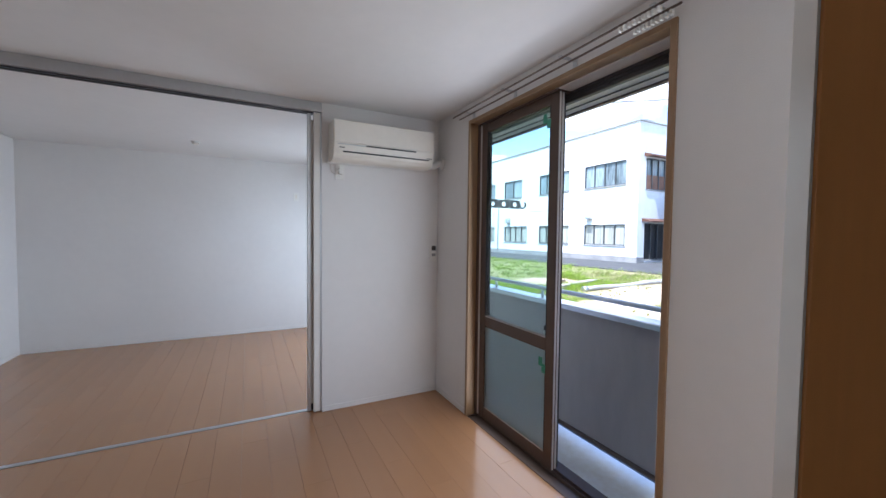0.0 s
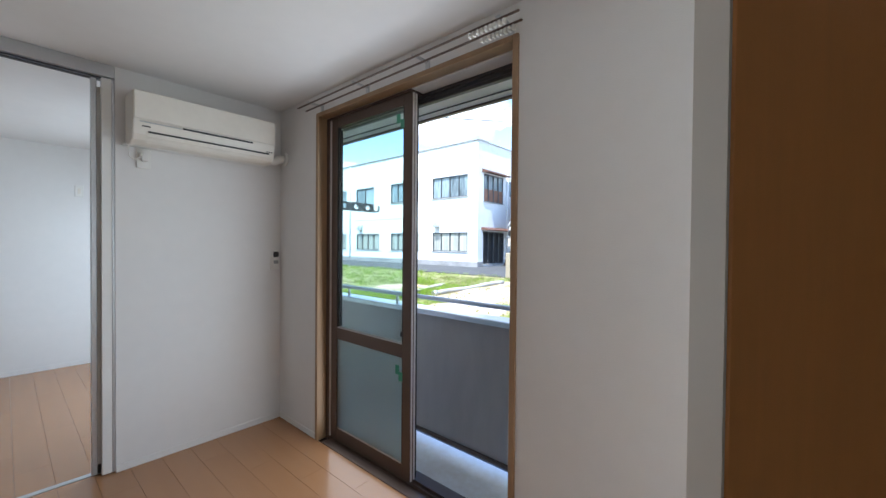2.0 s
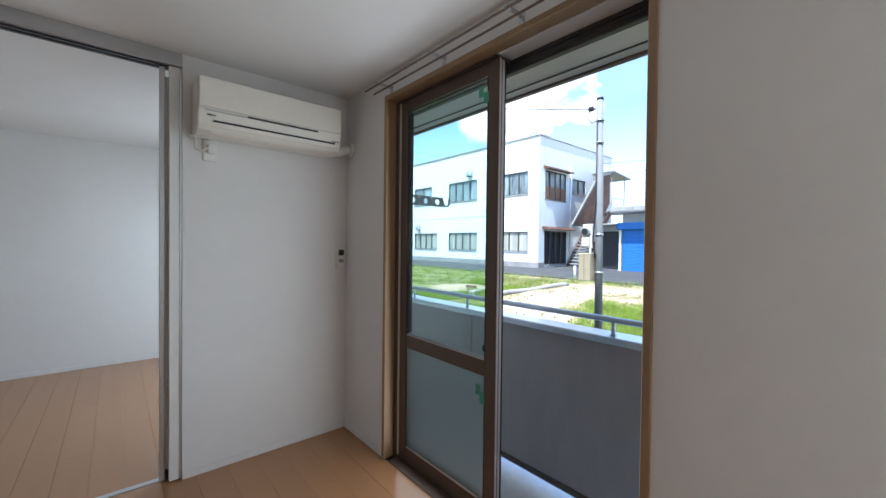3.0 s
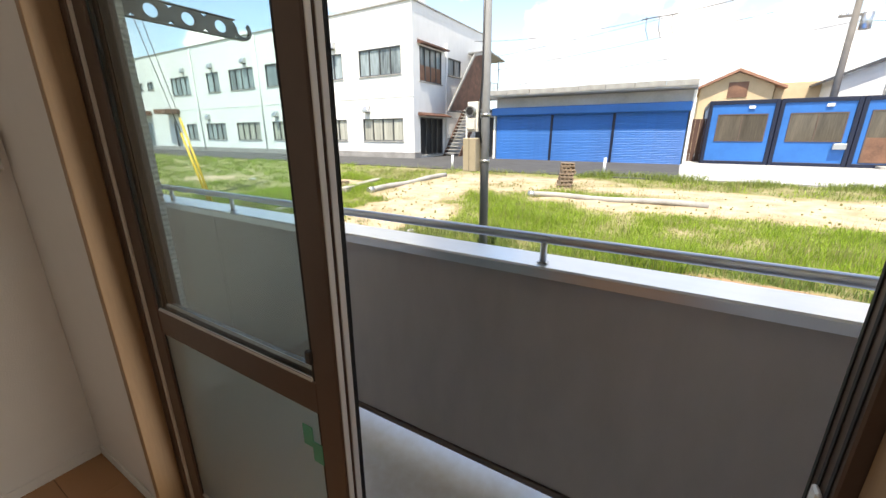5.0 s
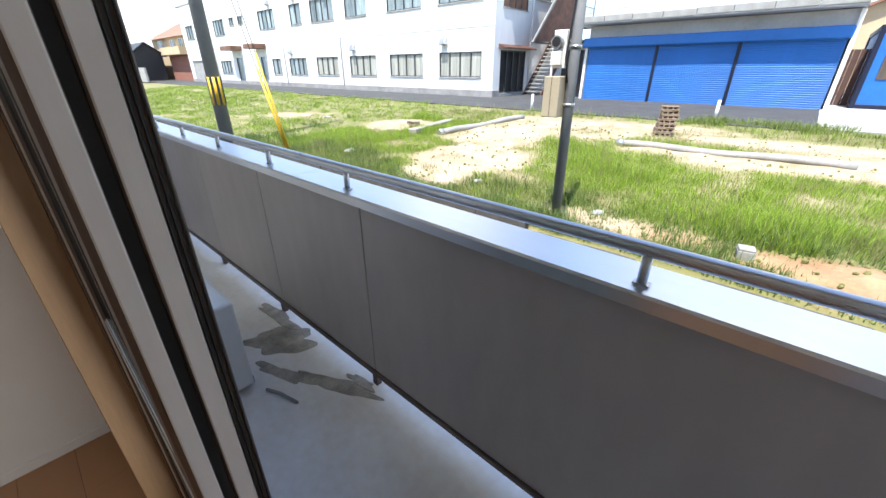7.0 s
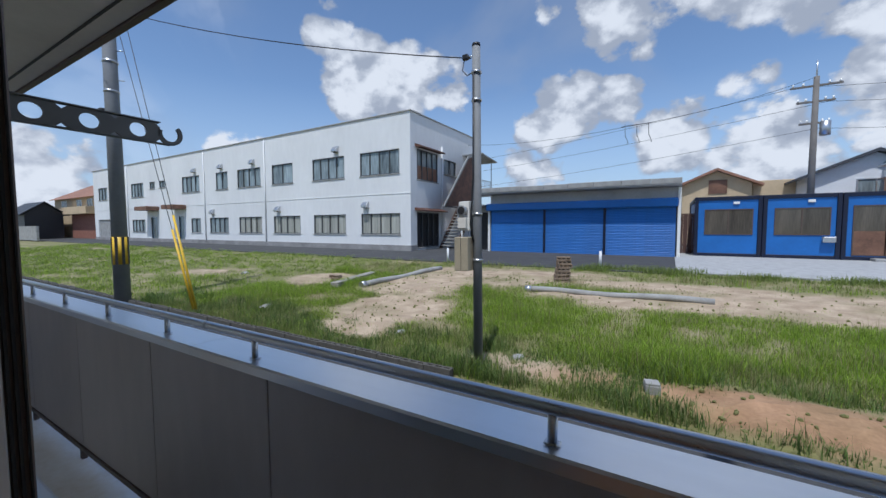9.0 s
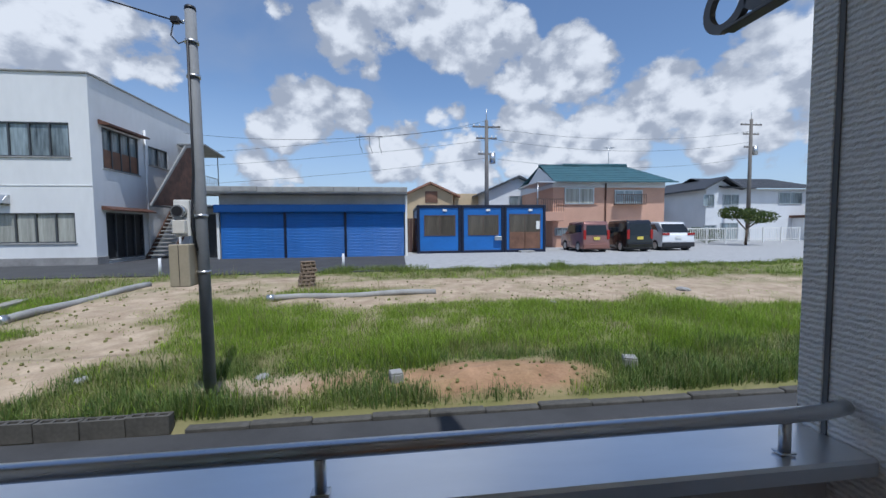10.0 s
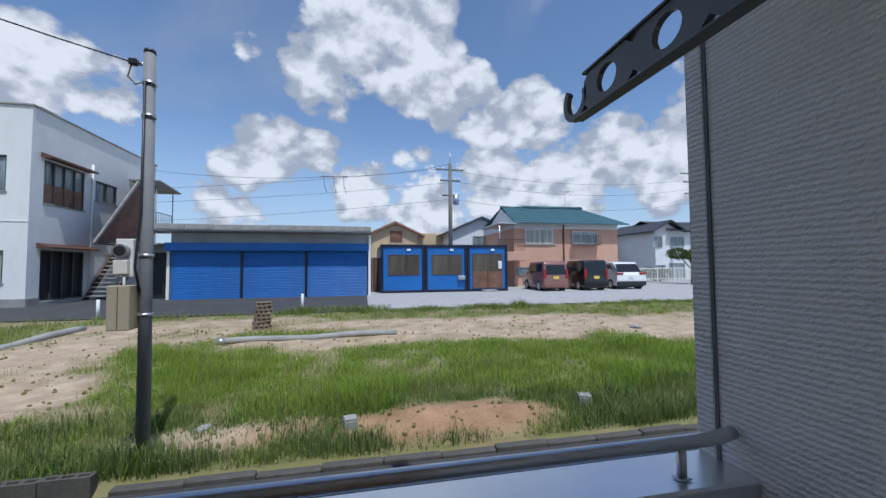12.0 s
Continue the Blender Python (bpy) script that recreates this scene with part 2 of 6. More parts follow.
def add_box(bm, a, b, bevel=0.0, seg=1):
    """A box between two corners, with its edges rounded by bevel."""
    x0, y0, z0 = (min(p, q) for p, q in zip(a, b))
    x1, y1, z1 = (max(p, q) for p, q in zip(a, b))
    v = [bm.verts.new(p) for p in ((x0, y0, z0), (x1, y0, z0), (x1, y1, z0), (x0, y1, z0), (x0, y0, z1), (x1, y0, z1), (x1, y1, z1), (x0, y1, z1))]
    fs = [bm.faces.new([v[i] for i in f]) for f in ((0, 3, 2, 1), (4, 5, 6, 7), (0, 1, 5, 4), (1, 2, 6, 5), (2, 3, 7, 6), (3, 0, 4, 7))]
    if bevel:
        edges = list({e for f in fs for e in f.edges})
        bmesh.ops.bevel(bm, geom=edges, offset=bevel, segments=seg, affect="EDGES", profile=0.5)
    return bm


def box(a, b, bevel=0.0, seg=1):
    return add_box(bmesh.new(), a, b, bevel, seg)


def add_tube(bm, p, q, r0, r1=None, n=12, cap=True):
    p, q = Vector(p), Vector(q)
    r1 = r0 if r1 is None else r1
    z = (q - p).normalized()
    x = z.orthogonal().normalized()
    y = z.cross(x)
    rings = [[bm.verts.new(c + (x * math.cos(t) + y * math.sin(t)) * r) for t in (2 * math.pi * k / n for k in range(n))] for c, r in ((p, r0), (q, r1))]
    for k in range(n):
        f = bm.faces.new((rings[0][k], rings[0][(k + 1) % n], rings[1][(k + 1) % n], rings[1][k]))
        f.smooth = True
    if cap:
        bm.faces.new(rings[0][::-1])
        bm.faces.new(rings[1])
    return bm


def tube(p, q, r0, r1=None, n=12):
    return add_tube(bmesh.new(), p, q, r0, r1, n)


def pipe(points, r, n=8):
    """A round bar bent along points."""
    bm = bmesh.new()
    rings, pts = [], [Vector(p) for p in points]
    for k, p in enumerate(pts):
        t = (pts[min(k + 1, len(pts) - 1)] - pts[max(k - 1, 0)]).normalized()
        ref = Vector((0, 0, 1)) if abs(t.z) < 0.9 else Vector((1, 0, 0))
        x = t.cross(ref).normalized()
        y = t.cross(x)
        rings.append([bm.verts.new(p + (x * math.cos(a) + y * math.sin(a)) * r) for a in (2 * math.pi * j / n for j in range(n))])
    for a, b in zip(rings, rings[1:]):
        for j in range(n):
            bm.faces.new((a[j], b[j], b[(j + 1) % n], a[(j + 1) % n])).smooth = True
    bm.faces.new(rings[0])
    bm.faces.new(rings[-1][::-1])
    return bm


def prism(outline, depth, axis="x", at=0.0, bevel=0.0):
    """An outline extruded by depth along an axis; outline in the two other axes, in order."""
    bm = bmesh.new()
    put = {"x": lambda u, v, d: (d, u, v), "y": lambda u, v, d: (u, d, v), "z": lambda u, v, d: (u, v, d)}[axis]
    a = [bm.verts.new(put(u, v, at)) for u, v in outline]
    b = [bm.verts.new(put(u, v, at + depth)) for u, v in outline]
    n = len(a)
    bm.faces.new(a)
    bm.faces.new(b[::-1])
    for k in range(n):
        bm.faces.new((a[k], b[k], b[(k + 1) % n], a[(k + 1) % n]))
    bmesh.ops.recalc_face_normals(bm, faces=bm.faces)
    if bevel:
        bmesh.ops.bevel(bm, geom=bm.edges[:], offset=bevel, segments=2, affect="EDGES", profile=0.5)
    return bm


def mesh_of(name, bm, material):
    me = bpy.data.meshes.new(name)
    bmesh.ops.recalc_face_normals(bm, faces=bm.faces)
    bm.to_mesh(me)
    bm.free()
    me.materials.append(material)
    return me


def part(name, bm, material, parent, label="", at=None):
    """One mesh object under a thing or under a part."""
    ob = new(name, mesh_of(name, bm, material))
    ob.parent = parent
    if at is not None:
        ob.matrix_basis = at
    return tagged(ob, label)


def piece(name, mesh, parent, m):
    """A piece that shares its mesh with others like it."""
    ob = new(name, mesh)
    ob.parent, ob.matrix_basis = parent, m
    return ob


def thing(name, at, label, category, group=""):
    """An empty at a thing's base, to hold its parts."""
    ob = new(name)
    ob.empty_display_size = 0.1
    ob.matrix_basis = at if isinstance(at, Matrix) else pose(*at)
    return tagged(ob, label, category, group)


def solid(name, bm, material, label, category, at=None, group="", kind=""):
    ob = new(name, mesh_of(name, bm, material))
    if at is not None:
        ob.matrix_basis = at
    return tagged(ob, label, category, group, kind)


def structure(name, bm, material, label, category="wall"):
    return solid(name, bm, material, label, category, kind="structure")


def wall_with_holes(u0, u1, z0, z1, d0, d1, holes, axis):
    """A wall's mesh along u with openings (u0, u1, z0, z1) cut through it; axis 'y': the wall faces y, 'x': it faces x."""
    us = sorted({u0, u1, *(h[0] for h in holes), *(h[1] for h in holes)})
    zs = sorted({z0, z1, *(h[2] for h in holes), *(h[3] for h in holes)})
    bm = bmesh.new()
    grid = {}
    put = (lambda u, d, z: (u, d, z)) if axis == "y" else (lambda u, d, z: (d, u, z))

    def vert(i, j, d):
        if (i, j, d) not in grid:
            grid[i, j, d] = bm.verts.new(put(us[i], d, zs[j]))
        return grid[i, j, d]

    def filled(i, j):
        if not (0 <= i < len(us) - 1 and 0 <= j < len(zs) - 1):
            return False
        c, e = (us[i] + us[i + 1]) / 2, (zs[j] + zs[j + 1]) / 2
        return not any(h[0] < c < h[1] and h[2] < e < h[3] for h in holes)

    for i in range(len(us) - 1):
        for j in range(len(zs) - 1):
            if not filled(i, j):
                continue
            for d in (d0, d1):
                bm.faces.new([vert(*q, d) for q in ((i, j), (i + 1, j), (i + 1, j + 1), (i, j + 1))])
            for di, dj, e in ((-1, 0, ((i, j), (i, j + 1))), (1, 0, ((i + 1, j), (i + 1, j + 1))), (0, -1, ((i, j), (i + 1, j))), (0, 1, ((i, j + 1), (i + 1, j + 1)))):
                if not filled(i + di, j + dj):
                    bm.faces.new((vert(*e[0], d0), vert(*e[1], d0), vert(*e[1], d1), vert(*e[0], d1)))
    return bm


# ---- the two rooms ----
CEIL = 2.345
WX0, WX1, WZ = 0.547, 2.035, 2.19            # the balcony door's opening inside its wooden trim
structure("wall_window", wall_with_holes(-2.81, 7.0, 0, CEIL, 0.0, 0.17, [(WX0 - 0.018, WX1 + 0.02, 0.0, WZ + 0.01), (-2.3, -0.7, 0.0, 2.1), (3.04, 4.7, 0.0, 2.1)], "y"), M_WALL, "white wallpapered outer wall with a balcony door opening")
structure("wall_aircon", box((-0.12, -0.975, 0), (0, -0.001, CEIL)), M_WALL, "white wallpapered wall carrying the air conditioner")
structure("wall_back_room_far", box((-2.93, -3.83, 0), (-2.81, 0.17, CEIL)), M_WALL, "white wallpapered end wall of the back room")
structure("wall_back_room_side", box((-2.81, -3.83, 0), (-0.001, -3.71, CEIL)), M_WALL, "white wallpapered side wall of the back room")
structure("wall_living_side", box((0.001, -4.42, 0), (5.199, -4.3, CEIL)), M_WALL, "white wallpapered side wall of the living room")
structure("wall_pocket", box((-0.12, -4.42, 0), (0, -3.72, CEIL)), M_WALL, "white wall at the end of the sliding door opening")
structure("wall_inner", box((3.301, -1.0, 0), (5.2, -0.9, CEIL)), M_WALL, "white inner partition wall beside the brown door")
structure("wall_next_room", wall_with_holes(-4.42, -0.001, 0, CEIL, 5.2, 5.3, [], "x"), M_WALL, "plain white wall of the next room")
structure("ceiling", box((-2.93, -4.42, CEIL), (7.0, 0.17, CEIL + 0.1)), M_CEIL, "white papered ceiling", "ceiling")
floor = structure("floor", box((-2.93, -4.42, -0.20), (7.0, -0.002, -0.012)), M_TRIM, "oak-coloured wooden board floor", "floor")


def aluminium_sash(parent, x0, x1, y0, y1, inner):
    """A bronze sliding sash: clear glass above a middle rail, frosted glass below."""
    z_low, z_mid0, z_mid1, z_top = 0.100, 0.700, 0.776, 2.115
    bm = bmesh.new()
    add_box(bm, (x0, y0, 0.022), (x0 + 0.062, y1, 2.176), 0.003)
    add_box(bm, (x1 - 0.064, y0, 0.022), (x1, y1, 2.176), 0.003)
    for z0, z1 in ((0.022, z_low), (z_mid0, z_mid1), (z_top, 2.176)):
        add_box(bm, (x0 + 0.0625, y0 + 0.002, z0), (x1 - 0.0645, y1 - 0.002, z1), 0.002)
    sash = part("sash", bm, M_BRONZE, parent, "bronze aluminium sliding sash")
    yc = (y0 + y1) / 2
    ga, gb = x0 + 0.063, x1 - 0.065
    up = part("pane", box((ga, yc - 0.003, z_mid1 + 0.001), (gb, yc + 0.003, z_top - 0.001)), M_GLASS, sash, "clear glass pane")
    low = part("pane", box((ga, yc - 0.003, z_low + 0.001), (gb, yc + 0.003, z_mid0 - 0.001)), M_FROST, sash, "frosted glass pane")
    up.visible_shadow = low.visible_shadow = False
    # glazing beads along the glass, and a bright bead on the middle rail
    bm = bmesh.new()
    for a, b in (((ga, z_mid1 + 0.001), (ga + 0.008, z_top - 0.001)), ((gb - 0.008, z_mid1 + 0.001), (gb, z_top - 0.001)), ((ga, z_low + 0.001), (ga + 0.007, z_mid0 - 0.001)), ((gb - 0.007, z_low + 0.001), (gb, z_mid0 - 0.001))):
        add_box(bm, (a[0], y0 + 0.0045, a[1]), (b[0], y1 - 0.0045, b[1]))
    part("glazing_seal", bm, M_RUBBER, sash, "black glazing seal")
    bm = bmesh.new()
    for dy, h in ((0.0005, 0.005), (0.0035, 0.008)):
        add_box(bm, (ga + 0.0085, y0 + dy, z_mid1 + 0.0005), (gb - 0.0085, y0 + dy + 0.002, z_mid1 + h), 0.0005)
        add_box(bm, (ga + 0.0085, y0 + dy, z_low + 0.0005), (gb - 0.0085, y0 + dy + 0.002, z_low + h), 0.0005)
    part("glazing_bead", bm, M_EDGE_GREY, sash, "pale anodised glazing bead")
    if inner:
        # pale plate: light glancing off the bronze edge, put into its colour
        part("closing_face", box((x1 + 0.0002, y0 + 0.004, 0.024), (x1 + 0.003, y1 - 0.001, 2.174), 0.001), M_EDGE_GREY, sash, "closing face in pale grey, for light glancing off the bronze")
        part("meeting_seal", box((x1 - 0.03, y1 + 0.0003, 0.026), (x1 - 0.008, y1 + 0.0085, 2.172)), M_RUBBER, sash, "black draught seal between the sashes")
        M_TAPE = mat("green_tape", (0.10, 0.42, 0.28), 0.5, var=0.1)
        for a in ((gb - 0.062, 2.025), (gb - 0.03, 1.99), (gb - 0.06, 0.60), (gb - 0.033, 0.565)):
            part("tape_mark", box((a[0], yc - 0.006, a[1]), (a[0] + 0.03, yc - 0.004, a[1] + 0.052)), M_TAPE, sash, "green sticker on the glass")
        part("finger_catch", box((gb - 0.014, y0 - 0.006, 0.82), (gb + 0.004, y0 + 0.0055, 0.85), 0.003), M_DARK, sash, "small black catch")
    else:
        w = y1 - y0
        # the same painted sheen on the outer sash's bronze edge
        part("closing_face", box((x1 + 0.0002, y0 + 0.001, 0.024), (x1 + 0.003, y0 + w * 0.56, 2.174), 0.001), M_EDGE_GREY, sash, "closing face in pale grey, for light glancing off the bronze")
        bm = bmesh.new()
        for a, b in ((0.60, 0.66), (0.73, 0.79), (0.88, 0.92)):
            add_box(bm, (x1 - 0.001, y0 + w * a, 0.03), (x1 + 0.003, y0 + w * b, 2.17))
        part("draught_seal", bm, M_RUBBER, sash, "black brush seals on the closing edge")
        bm = bmesh.new()
        for z in (0.30, 0.36):
            add_tube(bm, (x1 + 0.003, y0 + w * 0.3, z), (x1 + 0.006, y0 + w * 0.3, z), 0.004, n=10)
        part("screw", bm, M_ALU, sash, "small bright screw heads")
    return sash


def balcony_door():
    w = tagged(new("window_1"), "bronze aluminium sliding balcony door, half open, in a beech trim", "balcony door", kind="structure")
    bm = bmesh.new()
    add_box(bm, (WX0 - 0.027, -0.012, 0), (WX0, 0.058, WZ + 0.026), 0.002)
    add_box(bm, (WX1, -0.012, 0), (WX1 + 0.027, 0.058, WZ + 0.026), 0.002)
    add_box(bm, (WX0 + 0.0005, -0.012, WZ), (WX1 - 0.0005, 0.058, WZ + 0.026), 0.002)
    part("wooden_trim", bm, M_TRIM, w, "beech-coloured wooden trim round the opening")
    bm = bmesh.new()
    add_box(bm, (WX0 - 0.005, 0.0585, 0.0), (WX0 + 0.03, 0.16, WZ), 0.002)
    add_box(bm, (WX1 - 0.013, 0.0585, 0.0), (WX1 + 0.012, 0.114, WZ), 0.002)
    add_box(bm, (WX0 + 0.0305, 0.0585, 2.178), (1.3665, 0.15, WZ), 0.001)
    part("frame", bm, M_BRONZE, w, "bronze aluminium outer frame")
    part("jamb_liner", box((WX0 + 0.0305, 0.0625, 0.023), (WX0 + 0.0415, 0.088, 2.176), 0.001), M_EDGE_GREY, w, "pale anodised channel on the jamb")
    bm = box((WX0 + 0.03, 0.0, -0.02), (WX1 - 0.014, 0.20, 0.004), 0.002)
    for y in (0.073, 0.105):
        add_box(bm, (WX0 + 0.031, y, 0.0045), (WX1 - 0.015, y + 0.004, 0.0215))
    part("threshold_track", bm, M_BRONZE, w, "bronze sliding track of the threshold")
    aluminium_sash(w, WX0 + 0.046, 1.366, 0.066, 0.084, True)
    aluminium_sash(w, WX0 + 0.031, 1.362, 0.093, 0.121, False)
    # raised black strips paint the shade of the jamb's grooves
    bm = bmesh.new()
    for y in (0.066, 0.086, 0.104):
        add_box(bm, (WX1 - 0.0145, y, 0.005), (WX1 - 0.0132, y + 0.005, WZ - 0.012))
    part("jamb_groove_shade", bm, M_RUBBER, w, "black strips standing in for shaded grooves along the jamb")
    for z in (0.13, 0.87):
        bm = box((WX1 - 0.020, 0.07, z - 0.05), (WX1 - 0.0147, 0.086, z + 0.05), 0.002)
        add_box(bm, (WX1 - 0.031, 0.072, z - 0.012), (WX1 - 0.020, 0.083, z + 0.018), 0.003)
        part("lock_strike", bm, M_WHITE, w, "small white strike on the jamb")
    # the rolled shutter, and the header's lit underside painted cream over the door
    bm = bmesh.new()
    for k in range(4):
        add_box(bm, (WX0 + 0.0305, 0.152 + 0.005 * (k % 2), 2.128 + k * 0.0225), (WX1 + 0.01, 0.185, 2.149 + k * 0.0225), 0.004)
    part("shutter_slats", bm, mat("dark_shutter_slat", (0.055, 0.054, 0.056), 0.45, 0.2, var=0.08), w, "dark rolled-up shutter slats")
    part("lit_header", box((1.367, 0.0585, 2.186), (WX1 - 0.0135, 0.15, WZ + 0.009), 0.001), M_CREAM, w, "header underside above the shutter, painted cream as lit")
    return w


balcony_door()


def simple_window(name, x0, x1, z1):
    w = tagged(new(name), "plain aluminium sliding window in the outer wall", "window", kind="structure")
    mid = (x0 + x1) / 2
    bm = wall_with_holes(x0, x1, 0.0, z1, 0.05, 0.12, [(x0 + 0.05, mid - 0.03, 0.06, z1 - 0.06), (mid + 0.03, x1 - 0.05, 0.06, z1 - 0.06)], "y")
    part("window_frame", bm, M_ALU, w)
    g = part("pane", box((x0 + 0.05, 0.082, 0.06), (x1 - 0.05, 0.088, z1 - 0.06)), M_GLASS, w)
    g.visible_shadow = False


simple_window("window_2", -2.3, -0.7, 2.1)
simple_window("window_3", 3.04, 4.7, 2.1)

# sliding partition between the rooms: head track, floor track, parked leaf
track = tagged(new("trim_partition"), "satin aluminium head and floor tracks of the sliding partition", "door track", kind="structure")
bm = box((-0.115, -3.715, 2.275), (-0.001, -0.9755, CEIL - 0.001), 0.002)
part("head_track", bm, M_ALU, track, "satin aluminium head track")
# solid dark strips under the track in place of shaded running grooves
bm = bmesh.new()
for x in (-0.09, -0.052):
    add_box(bm, (x, -3.70, 2.268), (x + 0.022, -0.99, 2.2745))
part("groove_shade", bm, M_DARK, track, "dark strips standing in for the head track's shaded grooves")
part("floor_track", box((-0.095, -3.71, -0.004), (-0.058, -1.0, 0.003), 0.001), M_ALU, track, "flat aluminium floor track")
leaf = thing("sliding_door", (-0.06, -1.0, 0.0), "white sliding door leaf with satin aluminium edges, parked open", "sliding door")
part("panel", box((-0.012, -0.048, 0.06), (0.012, 0.6 - 0.6 + 0.022, 2.22), 0.001), M_WHITE, leaf, "white translucent panel")
part("edge_stile", box((-0.02, -0.073, 0.008), (0.02, -0.049, 2.266), 0.002), M_ALU, leaf, "aluminium edge stile")
part("jamb_panel", box((0.026, -0.034, 0.008), (0.058, 0.0105, 2.266), 0.002), M_WHITE, leaf, "white translucent jamb panel")
part("edge_stile", box((0.026, 0.011, 0.008), (0.06, 0.0235, 2.266), 0.002), M_ALU, leaf, "aluminium jamb stile")
part("bottom_block", box((-0.018, -0.048, 0.008), (0.018, 0.02, 0.058), 0.002), M_DARK, leaf, "dark bottom guide")


def air_conditioner():
    ac = thing("air_conditioner", (0.0, -0.535, 1.91), "white split air conditioner mounted high on the wall", "air conditioner")
    w = 0.395
    prof = [(0.001, 0.0), (0.10, -0.012), (0.165, 0.006), (0.188, 0.035), (0.200, 0.10), (0.206, 0.17), (0.205, 0.262), (0.195, 0.275), (0.001, 0.28)]
    bm = bmesh.new()
    a = [bm.verts.new((x, -w, z)) for x, z in prof]
    b = [bm.verts.new((x, w, z)) for x, z in prof]
    bm.faces.new(a), bm.faces.new(b[::-1])
    for k in range(len(a)):
        bm.faces.new((a[k], b[k], b[(k + 1) % len(a)], a[(k + 1) % len(a)]))
    bmesh.ops.recalc_face_normals(bm, faces=bm.faces)
    bmesh.ops.bevel(bm, geom=[e for e in bm.edges if abs(e.verts[0].co.y - e.verts[1].co.y) < 0.01], offset=0.008, segments=2, affect="EDGES", profile=0.5)
    part("body", bm, M_CREAM, ac, "slightly yellowed white casing")
    part("front_panel", prism([(0.2065, 0.115), (0.2105, 0.118), (0.2125, 0.20), (0.2115, 0.268), (0.2065, 0.27)], 2 * w - 0.012, "y", -w + 0.006), M_CREAM, ac, "smooth front panel")
    # dark strip laid on the casing as the panel gap's shade
    part("air_slot_shade", box((0.2005, -0.16, 0.1), (0.2075, 0.24, 0.1085)), M_DARK, ac, "dark strip standing in for the shaded gap under the front panel")
    part("chrome_line", box((0.2005, -w + 0.03, 0.1), (0.2085, -0.165, 0.104)), M_ALU, ac, "thin bright line")
    # another dark strip, painting the shade inside the outlet
    part("louvre_gap_shade", box((0.178, -0.325, 0.047), (0.197, 0.355, 0.056)), M_DARK, ac, "dark strip standing in for the shaded outlet slot")
    part("louvre", prism([(0.150, -0.004), (0.186, 0.028), (0.194, 0.046), (0.187, 0.046), (0.178, 0.03), (0.148, 0.002)], 0.69, "y", -0.33), M_CREAM, ac, "closed air louvre")
    part("maker_mark", box((0.203, -0.355, 0.075), (0.2055, -0.315, 0.081)), M_DARK, ac, "small dark maker's mark as a bar")
    bm = bmesh.new()
    for k in range(3):
        add_box(bm, (0.196, 0.335 + k * 0.016, 0.06), (0.1995, 0.345 + k * 0.016, 0.066))
    part("indicator", bm, M_DARK, ac, "small indicator marks")
    part("wall_plate", box((0.001, -w - 0.018, -0.008), (0.03, w + 0.012, 0.0), 0.002), M_WHITE, ac)
    return ac


air_conditioner()
duct = thing("aircon_duct", (0.0, 0.0, 1.97), "white wrapped pipe from the air conditioner into a wall sleeve", "pipe")
part("pipe", pipe([(0.08, -0.14, -0.035), (0.08, -0.09, -0.03), (0.075, -0.05, -0.008), (0.075, -0.004, 0.0)], 0.028, 12), M_WHITE, duct)
part("sleeve_cover", tube((0.075, -0.022, 0.0), (0.075, -0.001, 0.0), 0.046, 0.05, 20), M_WHITE, duct, "round white sleeve cover")
outlet = thing("wall_outlet", (0.0, -0.845, 1.84), "white wall outlet with the air conditioner's plug", "outlet")
part("plate", box((0.001, -0.035, -0.06), (0.008, 0.035, 0.06), 0.003), M_WHITE, outlet)
part("plug", box((0.0085, -0.015, -0.02), (0.045, 0.018, 0.03), 0.006, 2), M_WHITE, outlet, "white plug")
part("cable", pipe([(0.04, -0.012, 0.01), (0.045, -0.05, -0.02), (0.03, -0.072, 0.0), (0.02, -0.075, 0.07)], 0.004), M_WHITE, outlet, "white power cable")
rem = thing("remote_control", (0.0, -0.05, 1.215), "white remote control in a wall holder", "remote control")
part("holder", box((0.001, -0.032, -0.075), (0.012, 0.032, 0.03), 0.003), M_WHITE, rem)
part("handset", box((0.0125, -0.027, -0.065), (0.03, 0.027, 0.07), 0.005, 2), M_WHITE, rem)
part("display", box((0.0305, -0.02, 0.02), (0.0315, 0.02, 0.06)), M_DARK, rem, "dark display")
part("button", box((0.0305, -0.018, -0.03), (0.0325, 0.018, -0.005), 0.001), mat("grey_button", (0.35, 0.36, 0.36), 0.5), rem)


def curtain_rail():
    cr = thing("curtain_rail", (1.285, 0.0, 2.240), "double metal curtain rail with bunched runners", "curtain rail")
    for y, z, dx in ((-0.055, -0.008, 0.0), (-0.105, 0.0, 0.015)):
        part("rail", box((-0.82 - dx, y - 0.005, z - 0.004), (0.82 + dx, y + 0.005, z + 0.004), 0.002), M_BRONZE, cr, "thin dark metal rail")
    for x in (-0.7, -0.22, 0.26, 0.74):
        bm = box((x - 0.01, -0.11, 0.009), (x + 0.01, -0.001, 0.014))
        add_box(bm, (x - 0.014, -0.006, -0.03), (x + 0.014, -0.001, 0.03), 0.001)
        part("bracket", bm, M_ALU, cr)
    me = mesh_of("runner", box((-0.006, -0.01, -0.026), (0.006, 0.01, -0.006), 0.002), M_WHITE)
    for k in range(9):
        piece("runner", me, cr, pose(0.60 + k * 0.021, -0.105, -0.002))
        piece("runner", me, cr, pose(0.63 + k * 0.019, -0.055, -0.010))


